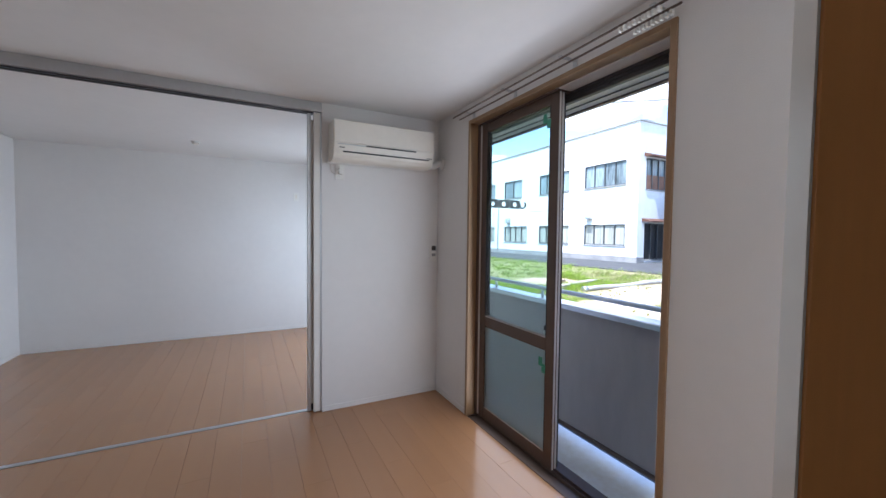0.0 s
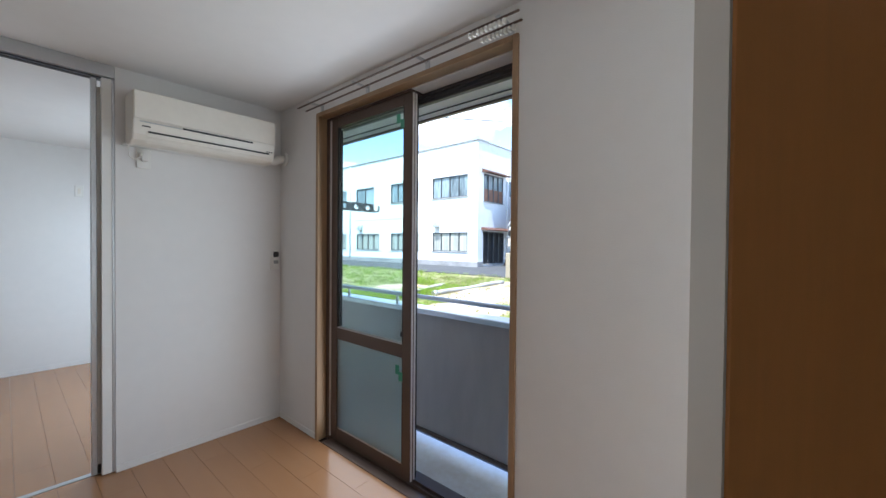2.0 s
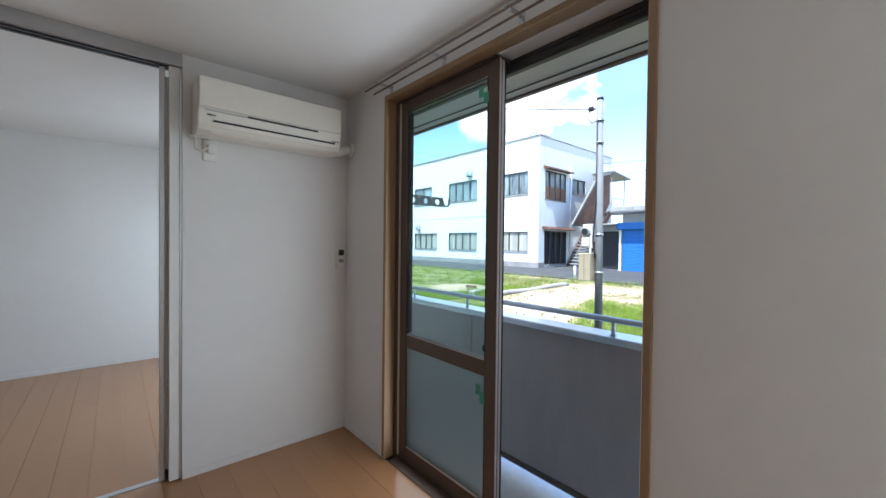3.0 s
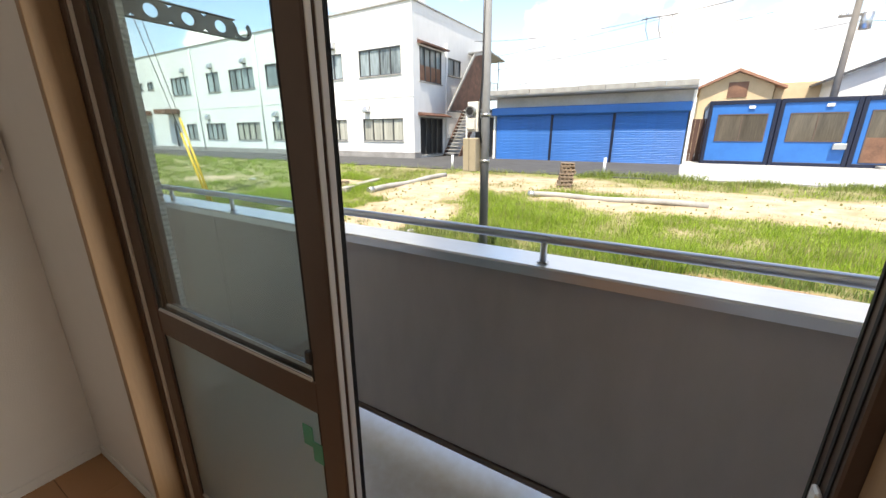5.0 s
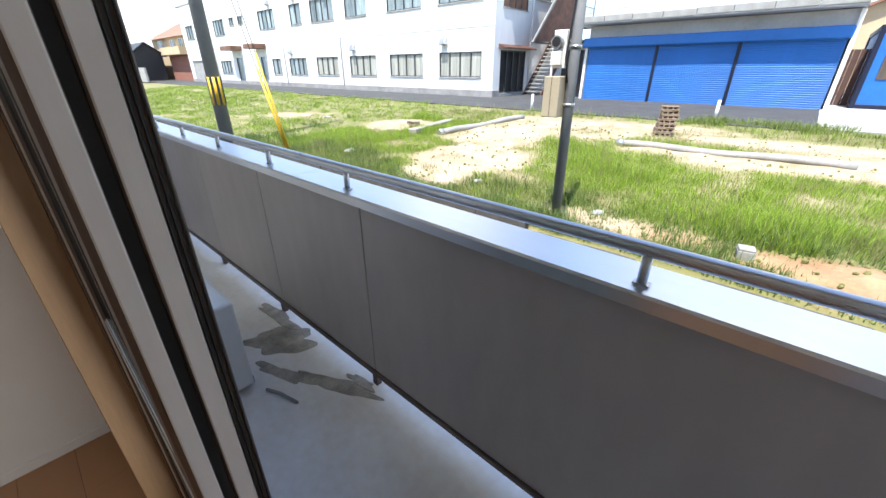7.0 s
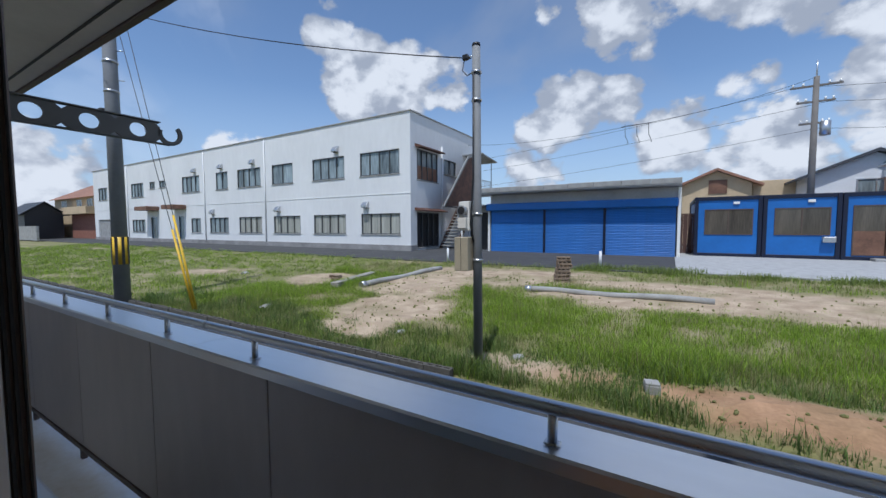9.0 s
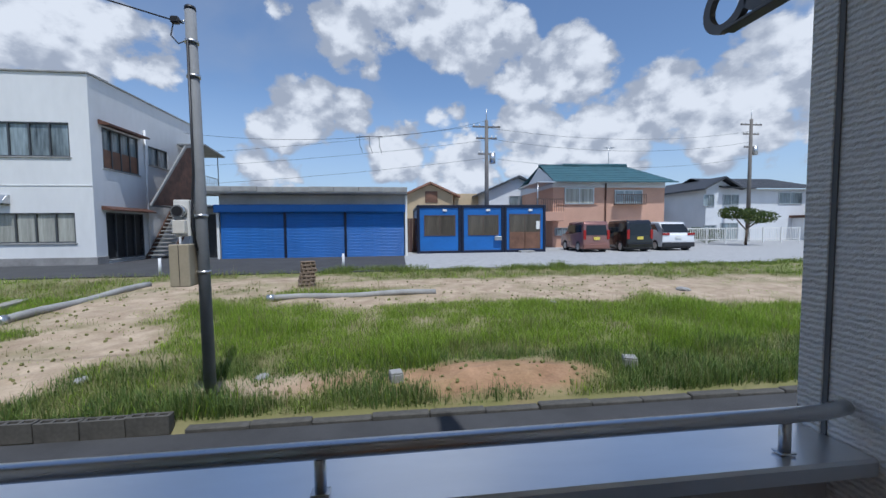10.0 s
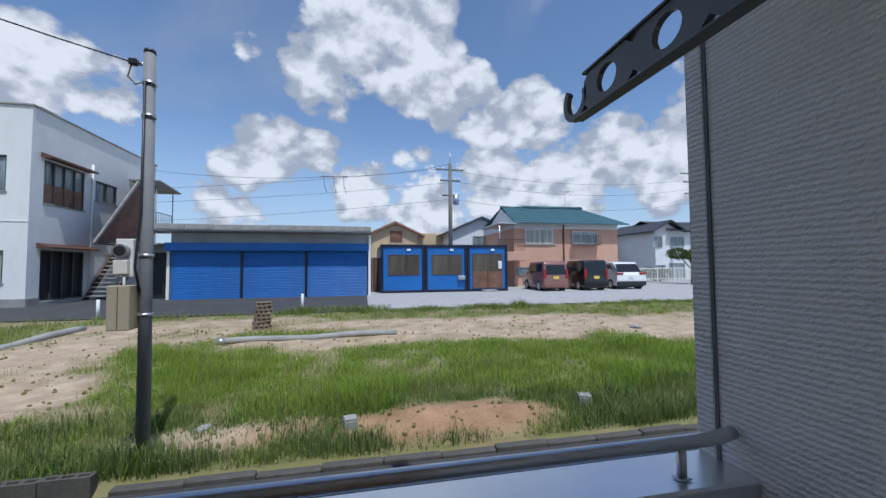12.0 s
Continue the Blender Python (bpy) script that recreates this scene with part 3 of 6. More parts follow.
curtain_rail()
rose = thing("ceiling_rose", (-1.95, -1.97, CEIL), "small white ceiling lamp socket", "lamp socket")
part("base", tube((0, 0, -0.012), (0, 0, -0.001), 0.045, 0.045, 24), M_WHITE, rose)
part("socket", tube((0, 0, -0.03), (0, 0, -0.0125), 0.03, 0.034, 20), M_CREAM, rose)
sw = thing("wall_outlet", (-2.81, -0.86, 1.88), "white wall outlet plate high on the wall", "outlet")
part("plate", box((0.001, -0.035, -0.06), (0.008, 0.035, 0.06), 0.003), M_WHITE, sw)
part("socket", box((0.0085, -0.012, -0.03), (0.012, 0.012, 0.03), 0.002), M_CREAM, sw)

# baseboards
bb = tagged(new("baseboard"), "slim off-white baseboard along the walls", "baseboard", kind="structure")
for a, b in (((0.001, -0.974, 0), (0.007, -0.008, 0.04)), ((0.008, -0.007, 0), (WX0 - 0.028, -0.001, 0.04)), ((WX1 + 0.028, -0.007, 0), (3.03, -0.001, 0.04)), ((-2.809, -3.709, 0), (-2.803, -0.001, 0.045)), ((-2.802, -3.709, 0), (-0.13, -3.703, 0.045))):
    part("strip", box(a, b, 0.001), M_WALL, bb)


def inner_door():
    """The brown door, ajar, with its hinges; the leaf swings on the jamb by the window wall."""
    d = tagged(new("door_1"), "narrow brown veneered folding door leaf standing ajar", "door", kind="structure")
    hinge, free = Vector((2.976, -0.935, 0)), Vector((2.841, -1.072, 0))
    ang = math.degrees(math.atan2((free - hinge).y, (free - hinge).x))
    m = pose(hinge.x, hinge.y, 0, 0, 0, ang)
    w = (free - hinge).length
    lf = part("leaf", box((0.004, -0.034, 0.008), (w, 0.0, 2.005), 0.002), M_DOOR, d, "brown veneered leaf", at=m)
    part("edge_band", box((0.0, -0.0335, 0.008), (0.0035, -0.0005, 2.005)), M_WHITE, lf, "pale edge band")
    part("edge_band", box((w + 0.0005, -0.0335, 0.008), (w + 0.0025, -0.0005, 2.005)), M_CREAM, lf, "pale edge band")
    for z in (0.25,):
        bm = tube((-0.008, 0.006, z - 0.05), (-0.008, 0.006, z + 0.05), 0.007, n=12)
        add_box(bm, (-0.002, 0.0005, z - 0.05), (0.03, 0.004, z + 0.05), 0.001)
        add_box(bm, (-0.045, 0.002, z - 0.06), (-0.012, 0.008, z + 0.06), 0.003)
        h = part("hinge", bm, M_WHITE, lf, "white hinge with two screws")
        bm = bmesh.new()
        for dz in (-0.04, 0.04):
            add_tube(bm, (-0.03, 0.008, z + dz), (-0.03, 0.010, z + dz), 0.005, n=10)
        part("screw", bm, M_DARK, h)
    bm = bmesh.new()
    add_box(bm, (2.984, -0.955, 0), (3.3, -0.92, 1.545), 0.012, 3)
    part("door_frame", bm, M_TRIM, d, "beech-coloured low side panel with rounded edges")
    part("upper_panel", box((2.9845, -0.945, 1.552), (3.3, -0.925, CEIL - 0.001)), M_WHITE, d, "pale panel above the low side panel")
    part("metal_strip", box((2.9768, -0.945, 0.0), (2.9815, -0.925, CEIL - 0.001), 0.001), M_ALU, d, "grey metal strip in the hinge gap")
    h = part("hinge", box((2.9775, -0.972, 1.437), (2.9885, -0.9555, 1.495), 0.003, 2), M_WHITE, d, "white plastic hinge")
    part("hinge_arm", box((2.970, -0.969, 1.458), (2.9774, -0.958, 1.472), 0.002), M_WHITE, h)
    for z in (1.445, 1.487):
        part("screw", tube((2.983, -0.9735, z), (2.983, -0.972, z), 0.003, n=10), M_DARK, h)


inner_door()

# ---- balcony ----
M_DARKJOINT = mat("grey_sealant", (0.16, 0.155, 0.15), 0.7)
BZ, PY = -0.405, 1.04                           # balcony floor, inner face of the parapet
structure("balcony_slab", box((-9.0, 0.171, BZ - 0.2), (2.765, 1.13, BZ)), M_SCREED, "pale weathered screed floor of the balcony", "balcony floor")
structure("wall_outer", wall_with_holes(-9.0, 2.765, BZ - 0.3, 2.44, 0.171, 0.2, [(WX0 - 0.03, WX1 + 0.04, -0.02, 2.32), (-2.3, -0.7, 0.0, 2.1)], "y"), M_SIDING, "grey cement siding of the outer wall")
structure("wall_outer_base", box((-9.0, -0.4, BZ - 0.3), (2.84, 0.17, -0.201)), M_CONC, "concrete base of the outer wall")
fin = structure("wall_balcony_end", wall_with_holes(0.201, 1.123, -0.9, 6.2, 2.766, 2.92, [], "x"), M_SIDING, "grey cement siding wall closing the balcony")
part("corner_board", box((2.758, 1.062, -0.9), (2.7655, 1.1235, 6.2), 0.002), M_SIDING, fin, "corner board of the siding")
part("joint", box((2.761, 1.05, -0.9), (2.7656, 1.0615, 6.2)), M_DARKJOINT, fin, "dark vertical sealant joint")
structure("soffit", box((-9.0, 0.201, 2.405), (2.765, 0.96, 2.58)), M_SOFFIT, "beige board soffit of the balcony above", "soffit")
st = tagged(new("trim_soffit"), "brown metal edge of the balcony above", "trim", kind="structure")
part("fascia", box((-9.0, 0.961, 2.39), (2.765, 1.0, 2.9), 0.004), M_BRONZE, st)
part("drip_strip", box((-9.0, 0.86, 2.398), (2.765, 0.872, 2.4045)), M_DARK, st, "dark joint along the soffit")
# unseen box, added so that the building shades balcony and lane
structure("wall_upper_shadow_caster", box((-9.0, -7.0, 2.63), (8.0, 0.2, 5.7)), M_SIDING, "unseen upper storey added to cast the apartment building's shadow")
structure("wall_right_wing", box((7.001, -7.0, -0.9), (8.0, 0.2, 2.62)), M_SIDING, "end of the apartment building")
structure("wall_left_wing", box((-9.0, -7.0, -0.9), (-2.94, 0.17, 2.62)), M_SIDING, "neighbouring flat of the apartment building")
structure("wall_rear", box((-2.93, -7.0, -0.9), (7.0, -4.43, 2.62)), M_SIDING, "rear part of the apartment building")
# unseen roof, added for the shadow its eave throws on the lane
structure("roof", prism([(-7.4, 5.71), (0.9, 5.71), (0.9, 5.85), (-3.2, 7.2), (-7.4, 5.85)], 17.6, "x", -9.3), M_BRONZE, "unseen pitched roof added to cast the apartment building's shadow", "roof")


def parapet():
    p = tagged(new("parapet"), "grey panel parapet with an aluminium coping and a round steel rail", "parapet", kind="structure")
    xs = [2.764, 0.245, -0.84, -2.0, -3.16, -4.32, -5.48, -6.64, -8.0]
    for a, b in zip(xs, xs[1:]):
        part("panel", box((b + 0.0045, PY, -0.29), (a - 0.0045, PY + 0.012, 0.751), 0.001), M_PANEL, p, "matt grey panel")
    part("backing", box((-8.0, PY + 0.0125, -0.28), (2.764, 1.10, 0.735)), M_PANEL, p, "outer face of the parapet")
    part("bottom_rail", box((-8.0, PY - 0.012, -0.325), (2.764, PY + 0.03, -0.291), 0.003), M_BRONZE, p, "bronze bottom rail")
    for x in (0.235, -0.88, -2.05, -3.2):
        part("foot", box((x - 0.02, PY - 0.004, BZ), (x + 0.02, PY + 0.03, -0.3255), 0.002), M_BRONZE, p, "short foot")
    for a, b in ((2.764, -0.18), (-0.183, -3.1), (-3.103, -8.0)):
        bm = prism([(0.938, 0.748), (0.938, 0.782), (0.945, 0.789), (1.122, 0.786), (1.13, 0.778), (1.13, 0.71), (1.105, 0.71), (1.105, 0.7515)], a - b, "x", b)
        part("coping", bm, M_CAP, p, "aluminium coping")
    rail = part("handrail", pipe([(-8.0, 0.99, 0.884), (-2.0, 0.99, 0.884), (0.0, 0.99, 0.884), (1.5, 0.99, 0.884), (2.66, 0.99, 0.884), (2.70, 0.993, 0.886), (2.75, 1.0, 0.889)], 0.0185, 16), M_STEEL, p, "round brushed steel handrail")
    part("sleeve", tube((-0.14, 0.99, 0.884), (-0.11, 0.99, 0.884), 0.0192, n=16), M_ALU, rail)
    for x in (2.57, 1.478, 0.243, -0.503, -1.25, -2.0, -2.75, -3.5, -4.25, -5.0, -5.75):
        bm = tube((x, 0.99, 0.796), (x, 0.99, 0.868), 0.0125, n=14)
        post = part("post", bm, M_STEEL, p, "short steel post")
        part("base_plate", box((x - 0.02, 0.976, 0.7905), (x + 0.02, 1.006, 0.7955), 0.002), M_STEEL, post)


parapet()


def hanger_arm(x):
    """Laundry pole holder: a flat bar with round holes and a hook at the tip."""
    h = thing("laundry_pole_holder", (x, 0.172, 1.64), "grey laundry pole holder with round holes and a hook", "laundry bracket", "laundry pole holders")
    bm = bmesh.new()
    L0, hh, n, r = 0.46, 0.031, 4, 0.021
    xs = [0.02 + L0 * k / n for k in range(n + 1)]
    for a, b in zip(xs, xs[1:]):
        c, seg = (a + b) / 2, 20
        ring = [bm.verts.new((0, c + r * 1.1 * math.cos(2 * math.pi * k / seg), r * math.sin(2 * math.pi * k / seg))) for k in range(seg)]
        outer = []
        for k in range(seg):
            t = 2 * math.pi * k / seg
            u, v = math.cos(t), math.sin(t)
            s = 1 / max(abs(u) / ((b - a) / 2), abs(v) / hh)
            outer.append(bm.verts.new((0, c + u * s, v * s)))
        for k in range(seg):
            bm.faces.new((ring[k], ring[(k + 1) % seg], outer[(k + 1) % seg], outer[k]))
    tip = 0.02 + L0
    # hook at the tip: an open ring
    inner, outer = [], []
    for k in range(19):
        t = math.radians(-200 + k * 245 / 18)
        inner.append(bm.verts.new((0, tip + 0.03 + 0.024 * math.cos(t), 0.002 + 0.024 * math.sin(t))))
        outer.append(bm.verts.new((0, tip + 0.03 + 0.036 * math.cos(t), 0.002 + 0.036 * math.sin(t))))
    for k in range(18):
        bm.faces.new((inner[k], inner[k + 1], outer[k + 1], outer[k]))
    bmesh.ops.remove_doubles(bm, verts=bm.verts[:], dist=0.0003)
    geo = bmesh.ops.extrude_face_region(bm, geom=bm.faces[:])
    bmesh.ops.translate(bm, vec=(0.009, 0, 0), verts=[v for v in geo["geom"] if isinstance(v, bmesh.types.BMVert)])
    part("arm", bm, M_HANGER, h)
    bm = box((-0.004, 0.02, 0.0305), (0.016, 0.02 + L0, 0.035), 0.001)
    add_box(bm, (-0.004, 0.02, -0.035), (0.016, 0.02 + L0 + 0.03, -0.0305), 0.001)
    part("flange", bm, M_HANGER, h)
    part("wall_bracket", box((-0.02, 0.001, -0.07), (0.03, 0.022, 0.07), 0.004), M_HANGER, h)


M_HANGER = mat("grey_coated_aluminium", (0.16, 0.155, 0.15), 0.45, 0.5, var=0.06)
hanger_arm(0.30)
hanger_arm(2.09)

# stained patch, stick and condenser on the balcony floor


def blot(cx, cy, rx, ry, seed, rot=0.0, thick=0.002):
    bm = bmesh.new()
    rnd = random.Random(seed)
    n = 72
    ph = [rnd.uniform(0, 6.28) for _ in range(4)]
    vs = []
    for k in range(n):
        t = 2 * math.pi * k / n
        w = 1 + 0.18 * math.sin(2 * t + ph[0]) + 0.12 * math.sin(3 * t + ph[1]) + 0.12 * math.sin(5 * t + ph[2]) + 0.07 * math.sin(9 * t + ph[3])
        u, v = rx * w * math.cos(t), ry * w * math.sin(t)
        vs.append(bm.verts.new((cx + u * math.cos(rot) - v * math.sin(rot), cy + u * math.sin(rot) + v * math.cos(rot), 0)))
    bm.faces.new(vs)
    geo = bmesh.ops.extrude_face_region(bm, geom=bm.faces[:])
    bmesh.ops.translate(bm, vec=(0, 0, thick), verts=[v for v in geo["geom"] if isinstance(v, bmesh.types.BMVert)])
    return bm


mud = thing("mud_stain", (0, 0, BZ), "dried mud stains on the pale screed", "stain")
for k, q in enumerate(((0.03, 0.86, 0.27, 0.055, 3, 0.42), (-0.56, 0.86, 0.24, 0.13, 5, 0.9), (-0.24, 0.72, 0.20, 0.045, 8, 0.35), (-0.85, 0.98, 0.24, 0.05, 9, 0.1), (0.16, 0.99, 0.10, 0.03, 12, 0.2))):
    part("patch", blot(*q, thick=0.002 + 0.0012 * k), M_STAIN, mud)
solid("stick", pipe([(-0.19, 0.585, BZ + 0.011), (-0.1, 0.625, BZ + 0.012), (0.03, 0.655, BZ + 0.011)], 0.009), M_CONC, "short grey stick lying on the balcony floor", "stick")
cond = thing("aircon_condenser", (-0.62, 0.40, BZ), "white air conditioner outdoor unit on the balcony", "outdoor unit")
part("casing", box((-0.38, -0.13, 0.05), (0.38, 0.15, 0.60), 0.012, 2), M_WHITE, cond)
part("grille", tube((-0.08, 0.151, 0.33), (-0.08, 0.158, 0.33), 0.21, n=32), M_DARK, cond, "dark fan grille")
for x in (-0.28, 0.28):
    part("foot", box((x - 0.03, -0.15, 0.0), (x + 0.03, 0.17, 0.0495), 0.004), M_DARK, cond, "plastic foot")

# ---- outside: ground, road, kerb ----


def ground_z(y):
    return float(np.interp(y, [4.2, 10, 14, 18], [-0.58, -0.36, -0.2, -0.08]))


BARE = ((2.8, 4.75, 1.35, 0.5), (0.2, 4.95, 1.1, 0.4), (-3.6, 6.8, 1.3, 1.3), (-4.4, 9.2, 1.7, 1.6), (-3.4, 11.6, 2.6, 1.7), (-8.3, 8.9, 1.4, 1.0),
        (1.5, 9.6, 2.6, 0.75), (6.0, 10.4, 4.5, 1.7), (11.5, 9.6, 4.5, 1.9), (2.2, 11.6, 2.6, 0.6), (-3.2, 5.2, 0.9, 0.5), (-14.0, 8.0, 1.2, 0.7), (19.0, 9.0, 4.0, 1.6), (-0.9, 12.6, 1.4, 0.6))


def bareness(x, y):
    """How bare the soil is, 0 to 1."""
    b = 0.0
    for cx, cy, rx, ry in BARE:
        d = ((x - cx) / rx) ** 2 + ((y - cy) / ry) ** 2
        b = max(b, min(1.0, 1.6 - 1.1 * d))
    b += 0.6 * noise.noise((x * 0.55, y * 0.9, 3.1)) + 0.5 * noise.noise((x * 1.5, y * 2.0, 7.7)) + 0.3 * noise.noise((x * 4.1, y * 4.6, 1.7))
    return min(1.0, max(0.0, b))


def soil_material():
    m = mat("sandy_soil", (0.46, 0.365, 0.26), 0.95, var=0.14, scale=2.6, bump=1.0, bscale=22, tint=(0.25, 0.18, 0.115))
    nt = m.node_tree
    N, L = nt.nodes.new, nt.links.new
    at, mx = N("ShaderNodeVertexColor"), N("ShaderNodeMix")
    at.layer_name = "bare"
    mx.data_type = "RGBA"
    b = nt.nodes["Principled BSDF"]
    old = b.inputs["Base Color"].links[0].from_socket
    L(at.outputs["Color"], mx.inputs["Factor"])
    mx.inputs["A"].default_value = (0.17, 0.17, 0.06, 1)
    # reddish clay where the bank is dug open
    clay, red = N("ShaderNodeVertexColor"), N("ShaderNodeMix")
    clay.layer_name = "clay"
    red.data_type, red.blend_type = "RGBA", "MULTIPLY"
    red.inputs["B"].default_value = (0.86, 0.66, 0.53, 1)
    L(clay.outputs["Color"], red.inputs["Factor"])
    L(old, red.inputs["A"])
    L(red.outputs["Result"], mx.inputs["B"])
    L(mx.outputs["Result"], b.inputs["Base Color"])
    return m


def build_field():
    """The vacant lot and all the land behind it, out to the horizon, as one sheet with a hole-free fine part nearby."""
    xs = [-1500, -300, -120, -70] + [-50 + 2 * k for k in range(12)] + [-26 + 0.5 * k for k in range(24)] + [-14 + 0.25 * k for k in range(137)] + [20.5 + 1.0 * k for k in range(15)] + [45, 80, 200, 1500]
    ys = [-1500, -60, -10, 1.5, 4.1] + [4.25 + 0.22 * k for k in range(45)] + [14.2 + 0.8 * k for k in range(12)] + [26, 40, 80, 200, 1500]
    verts, bare, clay = [], [], []
    for y in ys:
        for x in xs:
            lot = -60 < x < 40 and 4.2 < y < 14.3
            z = ground_z(y) if y > 4.2 else -0.70
            if lot:
                z += 0.035 * noise.noise((x * 0.8, y * 0.8, 0)) + 0.03 * noise.noise((x * 2, y * 4.5, 5))
            d = ((x - 2.9) / 1.5) ** 2 + ((y - 4.9) / 0.5) ** 2
            if d < 1.3:
                z += 0.10 * (1 - d / 1.3) + 0.05 * noise.noise((x * 5, y * 9, 2)) + 0.03 * noise.noise((x * 13, y * 15, 4))
            verts.append((x, y, z))
            bare.append(bareness(x, y) if lot else 0.3)
            clay.append(min(1.0, max(0.0, 1.7 - ((x - 2.6) / 2.0) ** 2 - ((y - 4.8) / 0.55) ** 2)) if lot else 0.0)
    n = len(xs)
    faces = [(j * n + i, j * n + i + 1, (j + 1) * n + i + 1, (j + 1) * n + i) for j in range(len(ys) - 1) for i in range(n - 1)]
    me = bpy.data.meshes.new("ground")
    me.from_pydata(verts, [], faces)
    col = me.color_attributes.new("bare", "FLOAT_COLOR", "POINT")
    col.data.foreach_set("color", np.repeat(np.array(bare), 4))
    col = me.color_attributes.new("clay", "FLOAT_COLOR", "POINT")
    col.data.foreach_set("color", np.repeat(np.array(clay), 4))
    me.materials.append(soil_material())
    ob = new("ground", me)
    return tagged(ob, "sandy vacant lot with rough grass", "ground", kind="structure")


build_field()
structure("road_near", box((-120, 1.30, -0.74), (120, 4.05, -0.625)), M_ASPHALT, "dark asphalt lane beside the balcony", "road")
gutter = structure("road_edge", box((-120, 1.165, -0.75), (120, 1.295, -0.585)), M_CONC, "concrete gutter beside the lane", "kerb")
M_GRAVEL = mat("white_gravel", (0.38, 0.38, 0.375), 0.95, var=0.12, scale=5, bump=1.0, bscale=45)


def sheet(x0, x1, y0, y1, lift, step=0.7):
    """A thin slab that follows the rise of the land."""
    ys = [y0 + (y1 - y0) * k / max(1, round((y1 - y0) / step)) for k in range(round((y1 - y0) / step) + 1)]
    bm = bmesh.new()
    top = [[bm.verts.new((x, y, ground_z(y) + lift)) for x in (x0, x1)] for y in ys]
    low = [[bm.verts.new((x, y, ground_z(y) - 0.15)) for x in (x0, x1)] for y in ys]
    for k in range(len(ys) - 1):
        bm.faces.new((top[k][0], top[k][1], top[k + 1][1], top[k + 1][0]))
        bm.faces.new((low[k][0], top[k][0], top[k + 1][0], low[k + 1][0]))
        bm.faces.new((low[k][1], low[k + 1][1], top[k + 1][1], top[k][1]))
    bm.faces.new((low[0][0], low[0][1], top[0][1], top[0][0]))
    return bm


structure("road_yard", sheet(-70, 1.95, 13.9, 30.0, 0.035), M_ASPHALT, "asphalt yard in front of the factory and garage", "road")
structure("pavement_gravel", sheet(1.951, 60, 14.3, 40.0, 0.04), M_GRAVEL, "pale gravel parking lot", "gravel lot")
M_OLDCONC = mat("dark_weathered_concrete", (0.105, 0.10, 0.09), 0.95, var=0.25, scale=3, bump=0.4, bscale=60)
kerb = tagged(new("kerb"), "low weathered concrete kerb along the lane", "kerb", kind="structure")
me = mesh_of("kerb_stone", box((-0.298, -0.05, -0.14), (0.298, 0.05, 0.035), 0.012), M_OLDCONC)
for k in range(0, 34):
    piece("kerb_stone", me, kerb, pose(-0.15 + k * 0.6, 4.12, -0.625 + 0.012 * math.sin(k * 2.3), 0, 0, 0.4 * math.sin(k * 1.7)))
part("far_kerb", box((20.0, 4.07, -0.72), (60, 4.17, -0.55)), M_OLDCONC, kerb)


def hollow_block(material):
    """A concrete block, 39 x 10 cm, with three open cores."""
    bm = bmesh.new()
    add_box(bm, (-0.195, -0.05, 0.0), (0.195, -0.025, 0.19), 0.003)
    add_box(bm, (-0.195, 0.025, 0.0), (0.195, 0.05, 0.19), 0.003)
    for x in (-0.195, -0.08, 0.045, 0.165):
        add_box(bm, (x, -0.0249, 0.0), (x + 0.03, 0.0249, 0.185))
    add_box(bm, (-0.165, -0.0249, 0.0), (0.165, 0.0249, 0.06))
    return mesh_of("concrete_block", bm, material)


ME_BLOCK = hollow_block(M_OLDCONC)
low_wall = tagged(new("wall_low_block"), "low row of grey hollow concrete blocks edging the lot", "wall", kind="structure")
for k in range(56):
    piece("concrete_block", ME_BLOCK, low_wall, pose(-0.80 - k * 0.40, 4.16 + 0.010 * math.sin(k * 3.1), -0.655 + 0.008 * math.sin(k * 5.0), 0, 0, 0.7 * math.sin(k * 2.1)))

# ---- factory ----
M_FACT = mat("painted_concrete_white", (0.74, 0.74, 0.73), 0.85, var=0.05, scale=0.45, bump=0.15, bscale=30, stretch=(1, 1, 0.35))
M_PLINTH = mat("stained_plinth", (0.30, 0.29, 0.28), 0.9, var=0.2, scale=1.5)
M_WFRAME = mat("dark_window_frame", (0.10, 0.105, 0.11), 0.45, 0.5)
M_WPANE = mat("far_window_glass", (0.30, 0.36, 0.38), 0.12, var=0.45, scale=0.9, stretch=(1, 1, 0.15))
M_WPALE = mat("curtained_window_glass", (0.42, 0.42, 0.37), 0.18, var=0.3, scale=1.6, stretch=(3, 3, 0.12))
M_RUST = mat("rusty_brown_sheet", (0.12, 0.055, 0.035), 0.7, var=0.3, scale=3)
M_BROWN = mat("brown_louvre_metal", (0.20, 0.10, 0.06), 0.6, var=0.25, scale=2)
# near-black colour that stands in for the shade inside openings
M_DUSK = mat("dark_opening", (0.02, 0.02, 0.022), 0.6, var=0.2)
M_SHEDWALL = mat("dull_grey_metal", (0.28, 0.28, 0.275), 0.6, 0.3, var=0.12, scale=3)
FX, FY, FZ, FTOP = -10.79, 17.57, -0.08, 7.72


